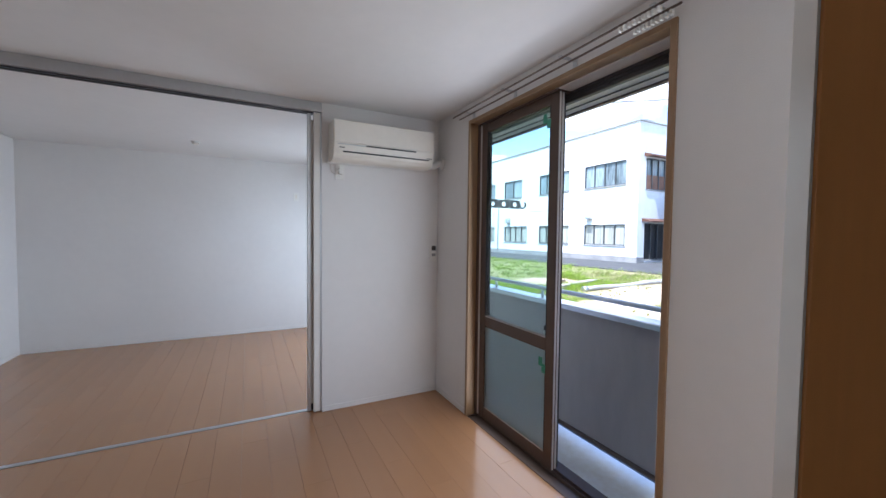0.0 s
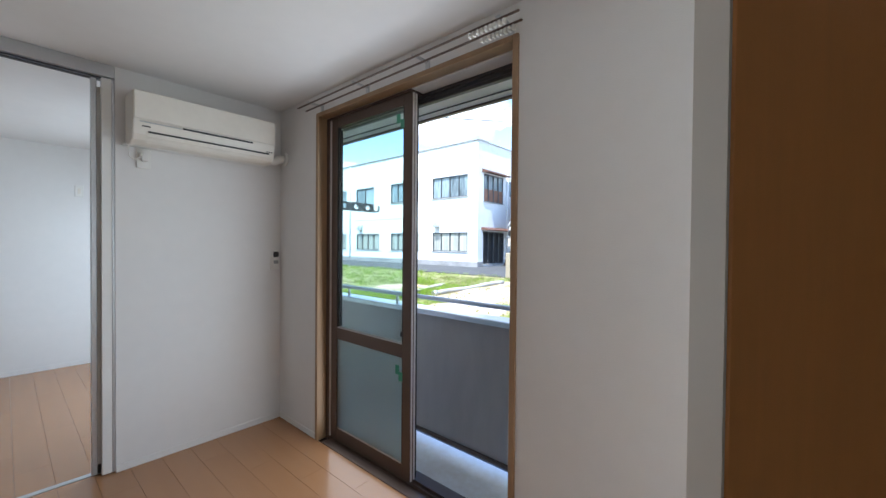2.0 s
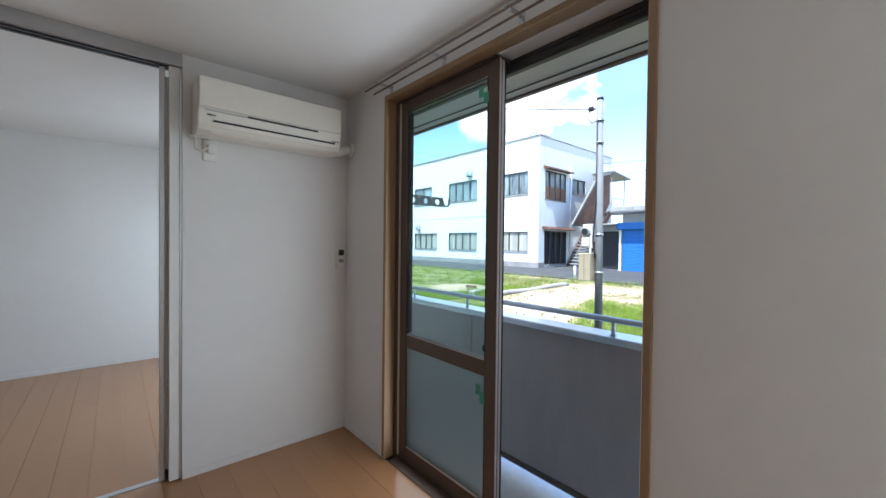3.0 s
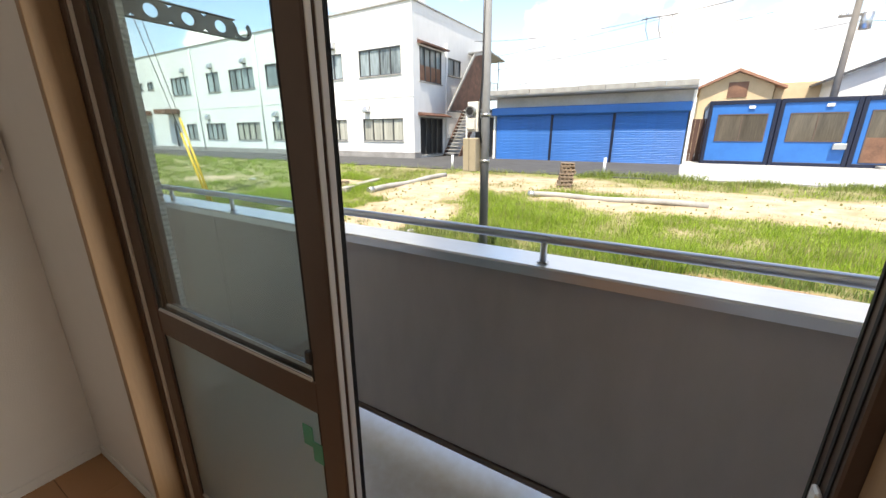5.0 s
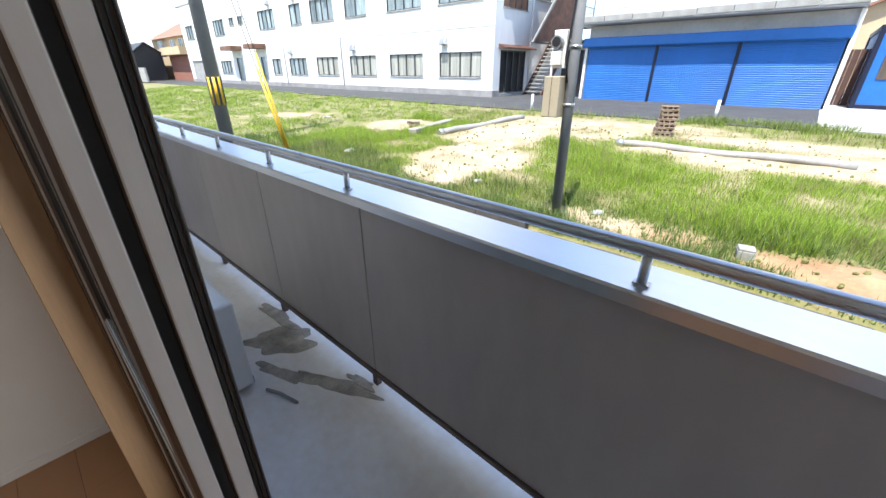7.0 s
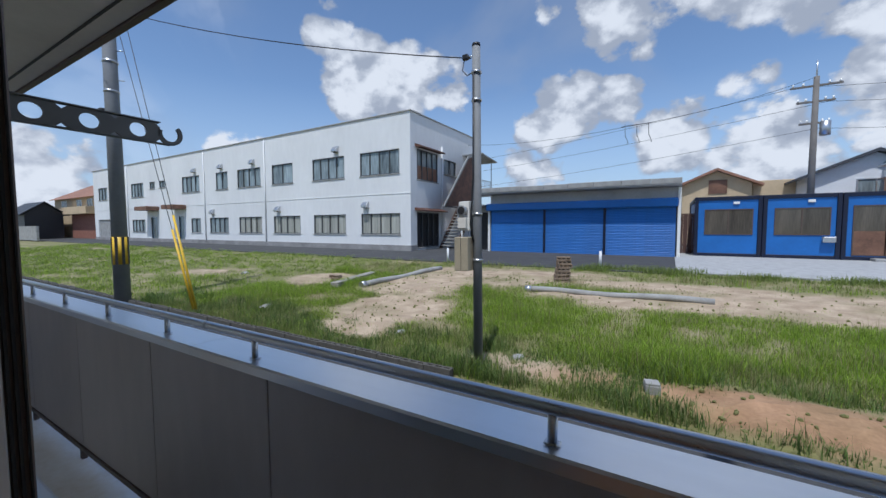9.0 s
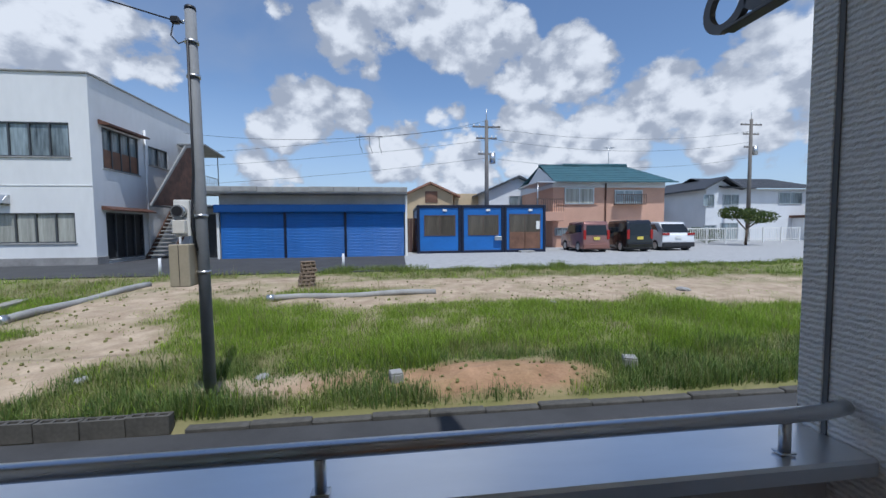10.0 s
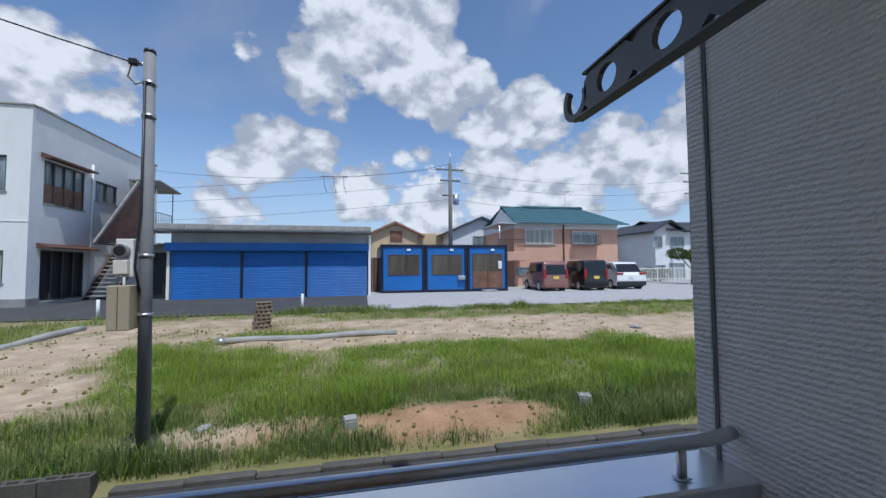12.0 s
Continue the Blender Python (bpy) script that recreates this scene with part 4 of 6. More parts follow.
def factory_window(parent, axis, u0, u1, z0, z1, n, d, pane_mat, label=""):
    """A framed window with n lights, set into the facade; axis 'y': it faces -y at depth d, 'x': it faces +x."""
    put = (lambda u, e, z: (u, d + e, z)) if axis == "y" else (lambda u, e, z: (d - e, u, z))
    t = 0.055
    cuts = [u0 + (u1 - u0) * k / n for k in range(n + 1)]
    lights = [(a + (t if k == 0 else 0.03), b - (t if k == n - 1 else 0.03), z0 + t, z1 - t) for k, (a, b) in enumerate(zip(cuts, cuts[1:]))]
    ends = (d + 0.02, d + 0.09) if axis == "y" else (d - 0.09, d - 0.02)
    bm = wall_with_holes(u0, u1, z0, z1, *ends, lights, axis)
    w = part("window", bm, M_WFRAME, parent, label or "dark-framed sliding window")
    part("pane", box(put(u0 + t, 0.092, z0 + t), put(u1 - t, 0.12, z1 - t)), pane_mat, w)
    part("sill", box(put(u0 - 0.05, -0.05, z0 - 0.05), put(u1 + 0.05, 0.019, z0 - 0.002), 0.006), M_CONC, w)
    return w


def factory():
    f = thing("factory", (0, 0, 0), "long white two-storey factory building with rows of dark-framed windows", "factory building")
    X = lambda s: FX - s  # noqa: E731
    upper = [(0.77, 3.75, 4), (5.06, 7.96, 4), (9.95, 12.24, 2), (13.57, 16.5, 4), (17.82, 19.5, 2), (22.04, 24.94, 4), (32.44, 35.19, 4), (36.7, 38.05, 2), (41.18, 43.6, 3)]
    lower = [(0.74, 3.7, 4), (5.01, 7.93, 4), (9.28, 12.16, 4), (13.56, 16.43, 4), (17.89, 20.62, 4), (22.05, 23.61, 2), (32.35, 35.24, 4)]
    small = [(28.0, 29.14, 2), (30.0, 31.09, 2)]
    doors = [(24.85, 25.75), (29.84, 31.1)]
    holes = [(X(b), X(a), 4.37, 5.75) for a, b, _ in upper] + [(X(b), X(a), 0.87, 2.1) for a, b, _ in lower] + [(X(b), X(a), 5.05, 5.7) for a, b, _ in small] + [(X(b), X(a), FZ + 0.05, 2.3) for a, b in doors] + [(X(44.0), X(39.0), FZ + 0.05, 2.2)]
    part("wall", wall_with_holes(X(45.0), FX, FZ, FTOP, FY, FY + 0.25, holes, "y"), M_FACT, f, "white painted concrete facade")
    side = [(FY + 0.64, FY + 2.92, 4.03, 5.78), (FY + 3.67, FY + 5.3, 4.66, 5.62), (FY + 0.62, FY + 3.05, 0.1, 2.15)]
    part("wall", wall_with_holes(FY + 0.251, FY + 9.0, FZ, FTOP, FX - 0.25, FX - 0.001, side, "x"), M_FACT, f, "white painted end wall")
    part("wall", box((X(45.0), FY + 8.8, FZ), (FX - 0.26, FY + 9.0, FTOP)), M_FACT, f)
    part("wall", box((X(45.0), FY + 0.26, FZ), (X(44.8), FY + 8.79, FTOP)), M_FACT, f)
    # solid block, its darkness painted in place of an unlit room
    part("inside", box((X(44.7), FY + 0.5, FZ), (FX - 0.6, FY + 8.7, FTOP - 0.4)), M_DUSK, f, "near-black block standing in for the unlit interior")
    r = part("roof", box((X(45.1), FY - 0.06, FTOP), (FX + 0.06, FY + 9.06, FTOP + 0.07), 0.01), M_CONC, f, "flat roof with a thin dark edge")
    for s, y in ((0.6, 1.2), (11.4, 1.0), (34.5, 1.0)):
        part("roof_tank", box((X(s + 0.9), FY + y, FTOP + 0.071), (X(s), FY + y + 0.9, FTOP + 0.45), 0.02), M_CONC, r)
    part("plinth", box((X(45.0), FY - 0.05, FZ), (FX + 0.05, FY - 0.001, 0.26), 0.01), M_PLINTH, f, "stained grey plinth")
    part("plinth", box((FX, FY, FZ), (FX + 0.05, FY + 0.6, 0.26), 0.01), M_PLINTH, f)
    for k, (a, b, n) in enumerate(upper):
        factory_window(f, "y", X(b), X(a), 4.37, 5.75, n, FY, M_WPANE)
    for k, (a, b, n) in enumerate(lower):
        factory_window(f, "y", X(b), X(a), 0.87, 2.1, n, FY, M_WPALE if k in (0, 1, 2, 3) else M_WPANE)
    for a, b, n in small:
        factory_window(f, "y", X(b), X(a), 5.05, 5.7, n, FY, M_WPANE)
    for a, b in doors:
        d = part("door", box((X(b), FY + 0.1, FZ + 0.05), (X(a), FY + 0.14, 2.3)), M_WPANE, f, "glazed door")
        part("door_frame", add_box(box((X(b), FY + 0.02, FZ + 0.05), (X(b) + 0.06, FY + 0.099, 2.3)), (X(a) - 0.06, FY + 0.02, FZ + 0.05), (X(a), FY + 0.099, 2.3)), M_WFRAME, d)
        part("canopy", box((X(b) - 0.7, FY - 1.1, 2.93), (X(a) + 0.5, FY - 0.001, 3.3), 0.02), M_BROWN, f, "brown door canopy")
    part("roller_door", box((X(44.0), FY + 0.1, FZ + 0.05), (X(39.0), FY + 0.16, 2.2)), M_CONC, f, "grey roller door")
    for s, z in ((5.7, 6.2), (14.43, 6.2), (18.65, 6.2), (22.71, 6.2), (3.27, 2.65), (11.56, 2.6), (20.06, 2.6)):
        bm = prism([(FY - 0.001, z - 0.18), (FY - 0.30, z - 0.18), (FY - 0.30, z - 0.05), (FY - 0.12, z + 0.16), (FY - 0.001, z + 0.2)], 0.42, "x", X(s) - 0.21, 0.015)
        h = part("vent_hood", bm, M_ALU, f, "grey vent hood")
        # black plate for the shade in the hood's mouth
        part("mouth", box((X(s) - 0.17, FY - 0.27, z - 0.2), (X(s) + 0.17, FY - 0.03, z - 0.181)), M_DUSK, h)
    for s in (13.0, 21.2, 36.0):
        part("downpipe", tube((X(s), FY - 0.06, 0.2), (X(s), FY - 0.06, FTOP - 0.1), 0.045, n=8), M_FACT, f, "white downpipe")
    part("ledge", box((X(44.9), FY - 0.02, 3.2), (FX + 0.02, FY - 0.001, 3.24)), M_FACT, f, "thin moulding between the storeys")
    # end wall
    w = factory_window(f, "x", FY + 0.64, FY + 2.92, 4.03, 5.78, 4, FX, M_WPANE, "brown-framed window with a lower panel")
    part("lower_panel", box((FX - 0.085, FY + 0.7, 4.08), (FX - 0.05, FY + 2.86, 4.85)), M_BROWN, w, "brown lower panel")
    part("hood", prism([(FX + 0.001, 5.85), (FX + 0.42, 5.8), (FX + 0.42, 5.88), (FX + 0.001, 6.05)], 2.7, "y", FY + 0.45), M_RUST, w, "rusty window hood")
    factory_window(f, "x", FY + 3.67, FY + 5.3, 4.66, 5.62, 2, FX, M_WPANE)
    w = factory_window(f, "x", FY + 0.62, FY + 3.05, 0.1, 2.15, 4, FX, M_DUSK, "dark lattice door")
    part("hood", prism([(FX + 0.001, 2.25), (FX + 0.5, 2.2), (FX + 0.5, 2.26), (FX + 0.001, 2.42)], 2.9, "y", FY + 0.4), M_RUST, w, "rusty door hood")
    part("downpipe", tube((FX + 0.06, FY + 3.35, 0.1), (FX + 0.06, FY + 3.35, 6.3), 0.045, n=8), M_FACT, f, "white downpipe")
    # outside stair along the end wall
    s = part("stair", prism([(FY + 1.5, 2.5), (FY + 4.6, 5.75), (FY + 6.2, 6.1), (FY + 6.2, 4.1), (FY + 4.85, 2.62)], 0.05, "x", FX + 1.2), M_RUST, f, "dark brown sheet cladding of the outside stair")
    part("edge_rail", prism([(FY + 1.45, 2.5), (FY + 1.5, 2.42), (FY + 4.66, 5.72), (FY + 6.2, 6.05), (FY + 6.2, 6.17), (FY + 4.58, 5.84)], 0.07, "x", FX + 1.251), M_SHEDWALL, s, "grey top edge of the cladding")
    part("edge_rail", box((FX + 1.251, FY + 1.5, 2.44), (FX + 1.32, FY + 4.85, 2.52)), M_DARK, s, "dark bottom edge of the cladding")
    me = mesh_of("step", box((0, -0.13, -0.03), (1.05, 0.13, 0.03), 0.004), M_CONC)
    for k in range(17):
        piece("step", me, s, pose(FX + 0.12, FY + 3.15 + k * 0.19, 0.12 + k * 0.2))
    for x in (FX + 0.07, FX + 1.18):
        part("stringer", prism([(FY + 2.9, -0.05), (FY + 3.25, -0.05), (FY + 6.5, 3.35), (FY + 6.5, 3.62), (FY + 6.2, 3.62)], 0.045, "x", x), M_RUST, s, "brown stringer")
    part("landing", box((FX + 0.02, FY + 6.3, 3.5), (FX + 1.3, FY + 8.6, 3.6)), M_CONC, s)
    part("canopy", prism([(FY + 6.2, 6.2), (FY + 8.8, 5.95), (FY + 8.8, 6.02), (FY + 6.2, 6.28)], 1.5, "x", FX + 0.02), M_SHEDWALL, s, "thin grey canopy over the landing")
    for y in (FY + 6.4, FY + 8.3):
        part("post", tube((FX + 1.27, y, -0.08), (FX + 1.27, y, 5.98), 0.03, n=8), M_SHEDWALL, s)
    bm = box((FX + 1.25, FY + 6.4, 4.5), (FX + 1.28, FY + 8.3, 4.54))
    for k in range(9):
        add_box(bm, (FX + 1.255, FY + 6.5 + k * 0.21, 3.6), (FX + 1.275, FY + 6.52 + k * 0.21, 4.5))
    part("railing", bm, M_SHEDWALL, s)


factory()

# ---- blue-shuttered garage ----
M_BLUE = mat("blue_shutter_paint", (0.022, 0.145, 0.46), 0.45, var=0.10, scale=0.8)
M_BLUEDK = mat("dark_blue_paint", (0.005, 0.010, 0.032), 0.45, var=0.1)
M_SHED = mat("grey_render", (0.50, 0.50, 0.50), 0.9, var=0.12, scale=1.0)


def garage():
    g = thing("garage", (0, 0, 0), "low garage with three blue roller shutters and a flat roof", "garage")
    y, x0, x1, gz = 19.55, -6.82, 2.02, -0.1
    part("wall", box((x0 - 0.05, y + 0.45, gz), (x1 + 0.05, y + 6, 3.03)), M_SHED, g, "grey rendered walls")
    part("wall", box((x0, y + 0.1, 2.5), (x1, y + 0.449, 3.02)), M_SHED, g, "weathered grey band over the shutters")
    part("jamb", box((x0 - 0.12, y - 0.02, gz), (x0 - 0.001, y + 0.449, 2.5)), M_WHITE, g, "white jamb")
    part("jamb", box((x1 + 0.001, y - 0.02, gz), (x1 + 0.12, y + 0.449, 3.0)), M_WHITE, g, "white jamb")
    part("shutter_box", box((x0 - 0.15, y - 0.28, 2.16), (x1 + 0.02, y + 0.099, 2.54), 0.05, 2), M_BLUE, g, "blue shutter housing")
    bays = [x0, -3.80, -0.93, x1]
    n, h = 30, 2.26 / 30
    for a, b in zip(bays, bays[1:]):
        sh = part("shutter", box((a + 0.06, y + 0.002, gz + 0.02), (b - 0.06, y + 0.03, 2.28)), M_BLUE, g, "blue slatted roller shutter")
        me = mesh_of("slat", prism([(y + 0.0015, 0.0), (y - 0.008, h * 0.2), (y - 0.009, h * 0.8), (y + 0.0015, h * 0.98)], b - a - 0.12, "x", a + 0.06), M_BLUE)
        for k in range(n):
            piece("slat", me, sh, pose(0, 0, gz + 0.02 + k * h))
    for x in bays[1:3]:
        part("mullion", box((x - 0.059, y - 0.05, gz), (x + 0.059, y + 0.05, 2.159), 0.01), M_BLUEDK, g, "dark blue mullion")
    r = part("roof", box((x0 - 0.3, y - 0.7, 3.05), (x1 + 0.12, y + 6.2, 3.17), 0.01), M_SHED, g, "flat concrete roof")
    step = (x1 - x0 + 0.42) / 8
    me = mesh_of("fascia_slab", box((0.008, y - 0.74, 3.10), (step - 0.008, y - 0.55, 3.34), 0.01), M_CONC)
    rnd = random.Random(2)
    for k in range(8):
        piece("fascia_slab", me, r, pose(x0 - 0.3 + k * step, 0, rnd.uniform(-0.012, 0.012)))


garage()
shed = thing("store_shed", (-7.6, 19.4, -0.1), "narrow lean-to with a white post beside the garage", "shed")
part("wall", box((-0.75, 0.5, 0), (0.62, 3.0, 2.5)), M_SHED, shed)
part("roof", box((-0.85, -0.5, 2.52), (0.6, 3.0, 2.6), 0.01), M_CONC, shed)
part("post", box((-0.75, -0.4, 0), (-0.67, -0.32, 2.51)), M_WHITE, shed)
# flat sheet, the doorway's shade put into its colour
part("opening", box((-0.6, 0.48, 0.1), (0.5, 0.499, 2.2)), M_DUSK, shed, "near-black sheet standing in for a shaded doorway")


def container_office(x, group):
    c = thing("container_office", (x, 20.85, -0.06), "blue prefabricated office container with a dark steel frame", "container", group)
    w, h, d = 2.40, 2.66, 5.4
    bm = bmesh.new()
    for a in (0, w - 0.14):
        for b in (0, d - 0.14):
            add_box(bm, (a, b, 0), (a + 0.14, b + 0.14, h), 0.01)
    for z in (0, h - 0.16):
        add_box(bm, (0.141, 0.01, z), (w - 0.141, 0.14, z + 0.16), 0.008)
        add_box(bm, (0.141, d - 0.14, z), (w - 0.141, d, z + 0.16), 0.008)
        for a in (0.0, w - 0.14):
            add_box(bm, (a + 0.005, 0.141, z), (a + 0.135, d - 0.141, z + 0.16), 0.008)
    part("frame", bm, M_BLUEDK, c, "dark blue corner posts and beams")
    part("body", box((0.06, 0.10, 0.1), (w - 0.06, d - 0.06, h - 0.03)), M_BLUE, c, "blue wall panels")
    part("front", box((0.1405, 0.06, 0.1605), (w - 0.1405, 0.0995, h - 0.1605)), M_BLUE, c, "blue front panel")
    part("lamp", box((w / 2 + 0.2, 0.0, h - 0.35), (w / 2 + 0.42, 0.059, h - 0.24), 0.01), M_WHITE, c, "small white front lamp")
    return c, w, h


def office_window(c, x0, x1, z0, z1, n):
    cuts = [x0 + (x1 - x0) * k / n for k in range(n + 1)]
    lights = [(a + (0.04 if k == 0 else 0.018), b - (0.04 if k == n - 1 else 0.018), z0 + 0.04, z1 - 0.04) for k, (a, b) in enumerate(zip(cuts, cuts[1:]))]
    bm = wall_with_holes(x0, x1, z0, z1, 0.03, 0.0595, lights, "y")
    w = part("window", bm, M_BRONZE, c, "bronze-framed window")
    part("pane", box((x0 + 0.04, 0.045, z0 + 0.04), (x1 - 0.04, 0.058, z1 - 0.04)), M_TINT, w)


M_TINT = mat("tinted_office_glass", (0.10, 0.085, 0.066), 0.12, var=0.35, scale=1.4, stretch=(2, 2, 0.2))
for k in range(3):
    c, w, h = container_office(2.70 + k * 2.42, "office containers")
    if k < 2:
        office_window(c, 0.38, 2.1, 0.98, 2.1, 2)
    else:
        office_window(c, 0.3, 2.1, 0.2, 2.15, 2)
        part("door_panel", box((0.34, 0.03, 0.24), (2.06, 0.0445, 1.15)), M_BROWN, c, "brown lower door panel")
        part("notice", box((1.85, 0.02, 1.3), (2.05, 0.029, 1.75)), M_WHITE, c, "white notice")
        part("step", box((0.8, -0.5, 0.0), (1.6, -0.02, 0.12), 0.01), M_CONC, c, "concrete step")
    if k == 1:
        part("letter_box", box((1.85, -0.14, 0.7), (2.25, 0.02, 0.92), 0.02), M_ALU, c, "grey letter box")

# ---- poles and wires ----


def cable(name, pts, sag, r, label, n=14):
    out = []
    for (a, b), s in zip(zip(pts, pts[1:]), sag):
        a, b = Vector(a), Vector(b)
        out += [tuple(a.lerp(b, k / n) - Vector((0, 0, 4 * s * (k / n) * (1 - k / n)))) for k in range(n)]
    out.append(pts[-1])
    return solid(name, pipe(out, r, 5), M_RUBBER, label, "cable")


def service_pole():
    p = thing("service_pole", pose(-0.415, 4.55, -0.62, 0, -0.55, 0), "grey steel service pole with a meter and a beige box", "pole")
    part("pole", tube((0, 0, 0), (0, 0, 4.24), 0.062, 0.052, 20), M_POLE, p, "grey galvanised pole")
    part("cap", tube((0, 0, 4.241), (0, 0, 4.275), 0.056, 0.05, 20), M_DARK, p, "dark cap")
    bx = part("box", box((-0.26, -0.16, 1.38), (-0.065, 0.04, 1.82), 0.008), mat("beige_box", (0.44, 0.38, 0.27), 0.6, var=0.1, scale=4), p, "beige weathered service box")
    part("door_line", box((-0.166, -0.1625, 1.39), (-0.160, -0.1605, 1.81)), M_DARK, bx)
    part("meter_board", box((-0.22, -0.10, 1.90), (-0.066, -0.04, 2.28), 0.006), M_WHITE, p, "white meter board")
    me = part("meter", tube((-0.15, -0.101, 2.16), (-0.15, -0.17, 2.16), 0.065, n=20), M_ALU, p, "round electricity meter")
    part("dial", tube((-0.15, -0.171, 2.16), (-0.15, -0.175, 2.16), 0.05, n=20), M_DARK, me)
    part("cover", box((-0.21, -0.16, 1.93), (-0.09, -0.101, 2.07), 0.006), M_CREAM, p)
    for z in (1.5, 2.1, 3.9, 3.55):
        part("band", tube((0, 0, z), (0, 0, z + 0.03), 0.066, n=20), M_ALU, p, "steel band")
    part("conduit", pipe([(-0.02, -0.07, 1.75), (-0.05, -0.10, 2.0), (-0.02, -0.072, 2.6), (-0.01, -0.068, 3.9)], 0.012), M_DARK, p)
    part("clamp", box((-0.19, -0.03, 4.1), (-0.11, 0.03, 4.17), 0.01), M_DARK, p, "dark cable clamp")
    part("clamp_arm", tube((-0.11, 0, 4.13), (-0.05, 0, 4.13), 0.008, n=8), M_ALU, p)
    part("drop_loop", pipe([(-0.17, 0, 4.11), (-0.2, 0, 3.98), (-0.13, 0, 3.9), (-0.06, 0, 3.93)], 0.007), M_DARK, p, "hanging cable loop")


service_pole()


def street_pole():
    p = thing("utility_pole", (-9.95, 4.05, -0.62), "tall concrete utility pole with a black and yellow guard", "utility pole")
    part("pole", tube((0, 0, 0), (0, 0, 10.5), 0.17, 0.12, 24), M_POLE, p, "grey concrete pole")
    M_Y = mat("yellow_guard", (0.75, 0.48, 0.03), 0.5, var=0.08)
    g = part("guard", tube((0, 0, 1.05), (0, 0, 1.72), 0.172, 0.168, 24), M_Y, p, "yellow guard plate")
    for k in range(8):
        a = k * math.pi / 4
        part("stripe", box((-0.03, 0.171, 1.05), (0.03, 0.1755, 1.72)), M_DARK, g, at=pose(0, 0, 0, 0, 0, math.degrees(a)))
    for z in (4.4, 5.2, 5.9):
        part("band", tube((0, 0, z), (0, 0, z + 0.05), 0.158, n=20), M_ALU, p)
        part("step_bolt", tube((0.1, 0.1, z + 0.3), (0.2, 0.2, z + 0.3), 0.012, n=6), M_ALU, p)
    part("cable_box", box((-0.5, -0.2, 4.65), (-0.16, 0.05, 4.85), 0.05, 2), M_DARK, p, "black cable closure")
    for z in (7.2, 8.2):
        part("cross_arm", box((-0.9, -0.04, z), (0.9, 0.04, z + 0.08), 0.006), M_ALU, p)
    guy = thing("guy_wire", (-7.35, 4.42, -0.5), "stay wires with yellow plastic guards", "guy wire")
    for dx, top in ((0.0, (-2.3, -0.3, 6.6)), (0.12, (-2.35, -0.3, 7.8))):
        a, b = Vector((dx, 0.0, 0.0)), Vector(top)
        part("wire", tube(a, b, 0.008, n=6), M_DARK, guy)
        part("guard", tube(a, a.lerp(b, 0.27), 0.028, 0.024, 10), M_Y, guy, "yellow plastic guard")


street_pole()


M_FARPOLE = mat("weathered_dark_pole", (0.17, 0.155, 0.14), 0.85, var=0.15, scale=2)


def far_pole(x, y, h, label):
    p = thing("utility_pole", (x, y, -0.08), label, "utility pole", "far utility poles")
    part("pole", tube((0, 0, 0), (0, 0, h), 0.17, 0.12, 14), M_FARPOLE, p)
    for z, w in ((h - 0.5, 1.0), (h - 1.3, 0.75), (h - 2.4, 0.6)):
        a = part("cross_arm", box((-w, -0.05, z), (w, 0.05, z + 0.09)), M_FARPOLE, p)
        for u in (-0.9, -0.5, 0.5, 0.9):
            part("insulator", tube((u * w, 0, z + 0.0905), (u * w, 0, z + 0.24), 0.05, 0.04, 8), M_WHITE, a)
    part("transformer", tube((0.42, 0, h - 3.0), (0.42, 0, h - 2.3), 0.22, n=14), M_ALU, p, "grey pole transformer")
    part("pin", tube((0, 0, h), (0, 0, h + 0.8), 0.03, n=6), M_ALU, p)


far_pole(8.0, 27.0, 9.0, "concrete utility pole with cross arms and a transformer")
far_pole(31.9, 30.0, 10.5, "distant concrete utility pole with cross arms")
cable("service_cable", [(-0.55, 4.60, 3.51), (-10.0, 3.2, 6.5)], [0.25], 0.008, "black service cable sagging to the service pole")
for dz, dx in ((8.5, -0.7), (7.6, 0.5), (6.3, 0.1)):
    cable("power_line", [(-40.0, 33.0, dz - 1.6), (8.0 + dx, 27.0, dz), (31.9, 30.0, dz + 0.9)], [1.0, 0.8], 0.010, "thin black overhead line")
cable("power_line", [(8.0, 27.0, 8.9), (0.25, 20.6, 6.12), (-10.7, 24.5, 7.05)], [0.2, 0.25], 0.010, "thin black overhead line")


def wire_spacer():
    """A light frame with three droppers that hangs on the overhead line."""
    w = thing("wire_spacer", pose(0.25, 20.6, 6.12, 0, 0, 8), "thin black wire frame with three droppers on an overhead line", "wire spacer")
    part("bar", pipe([(-0.68, 0, -0.05), (-0.3, 0, 0.0), (0.3, 0, 0.02), (0.68, 0, 0.05)], 0.016, 6), M_DARK, w)
    for x in (-0.5, 0.0, 0.5):
        part("dropper", pipe([(x, 0, 0.05), (x + 0.02, 0, -0.5), (x + 0.1, 0, -0.66), (x + 0.14, 0, -0.85)], 0.014, 6), M_DARK, w, "thin bent dropper")


wire_spacer()

fence = thing("board_fence", (1.2, 22.4, ground_z(22.4)), "dark brown board fence behind the garage and containers", "fence")
me = mesh_of("board", box((-0.095, -0.012, 0.02), (0.095, 0.012, 2.0), 0.004), mat("dark_fence_board", (0.10, 0.055, 0.045), 0.8, var=0.2, scale=4, per=0.3))
for k in range(14):
    piece("board", me, fence, pose(k * 0.2, 0, 0))
part("rail", box((-0.1, 0.013, 0.4), (2.7, 0.05, 0.48)), M_BRONZE, fence)
part("post", box((-0.1, 0.051, 0.0), (-0.02, 0.12, 2.0)), M_BRONZE, fence)
part("post", box((2.62, 0.051, 0.0), (2.7, 0.12, 2.0)), M_BRONZE, fence)

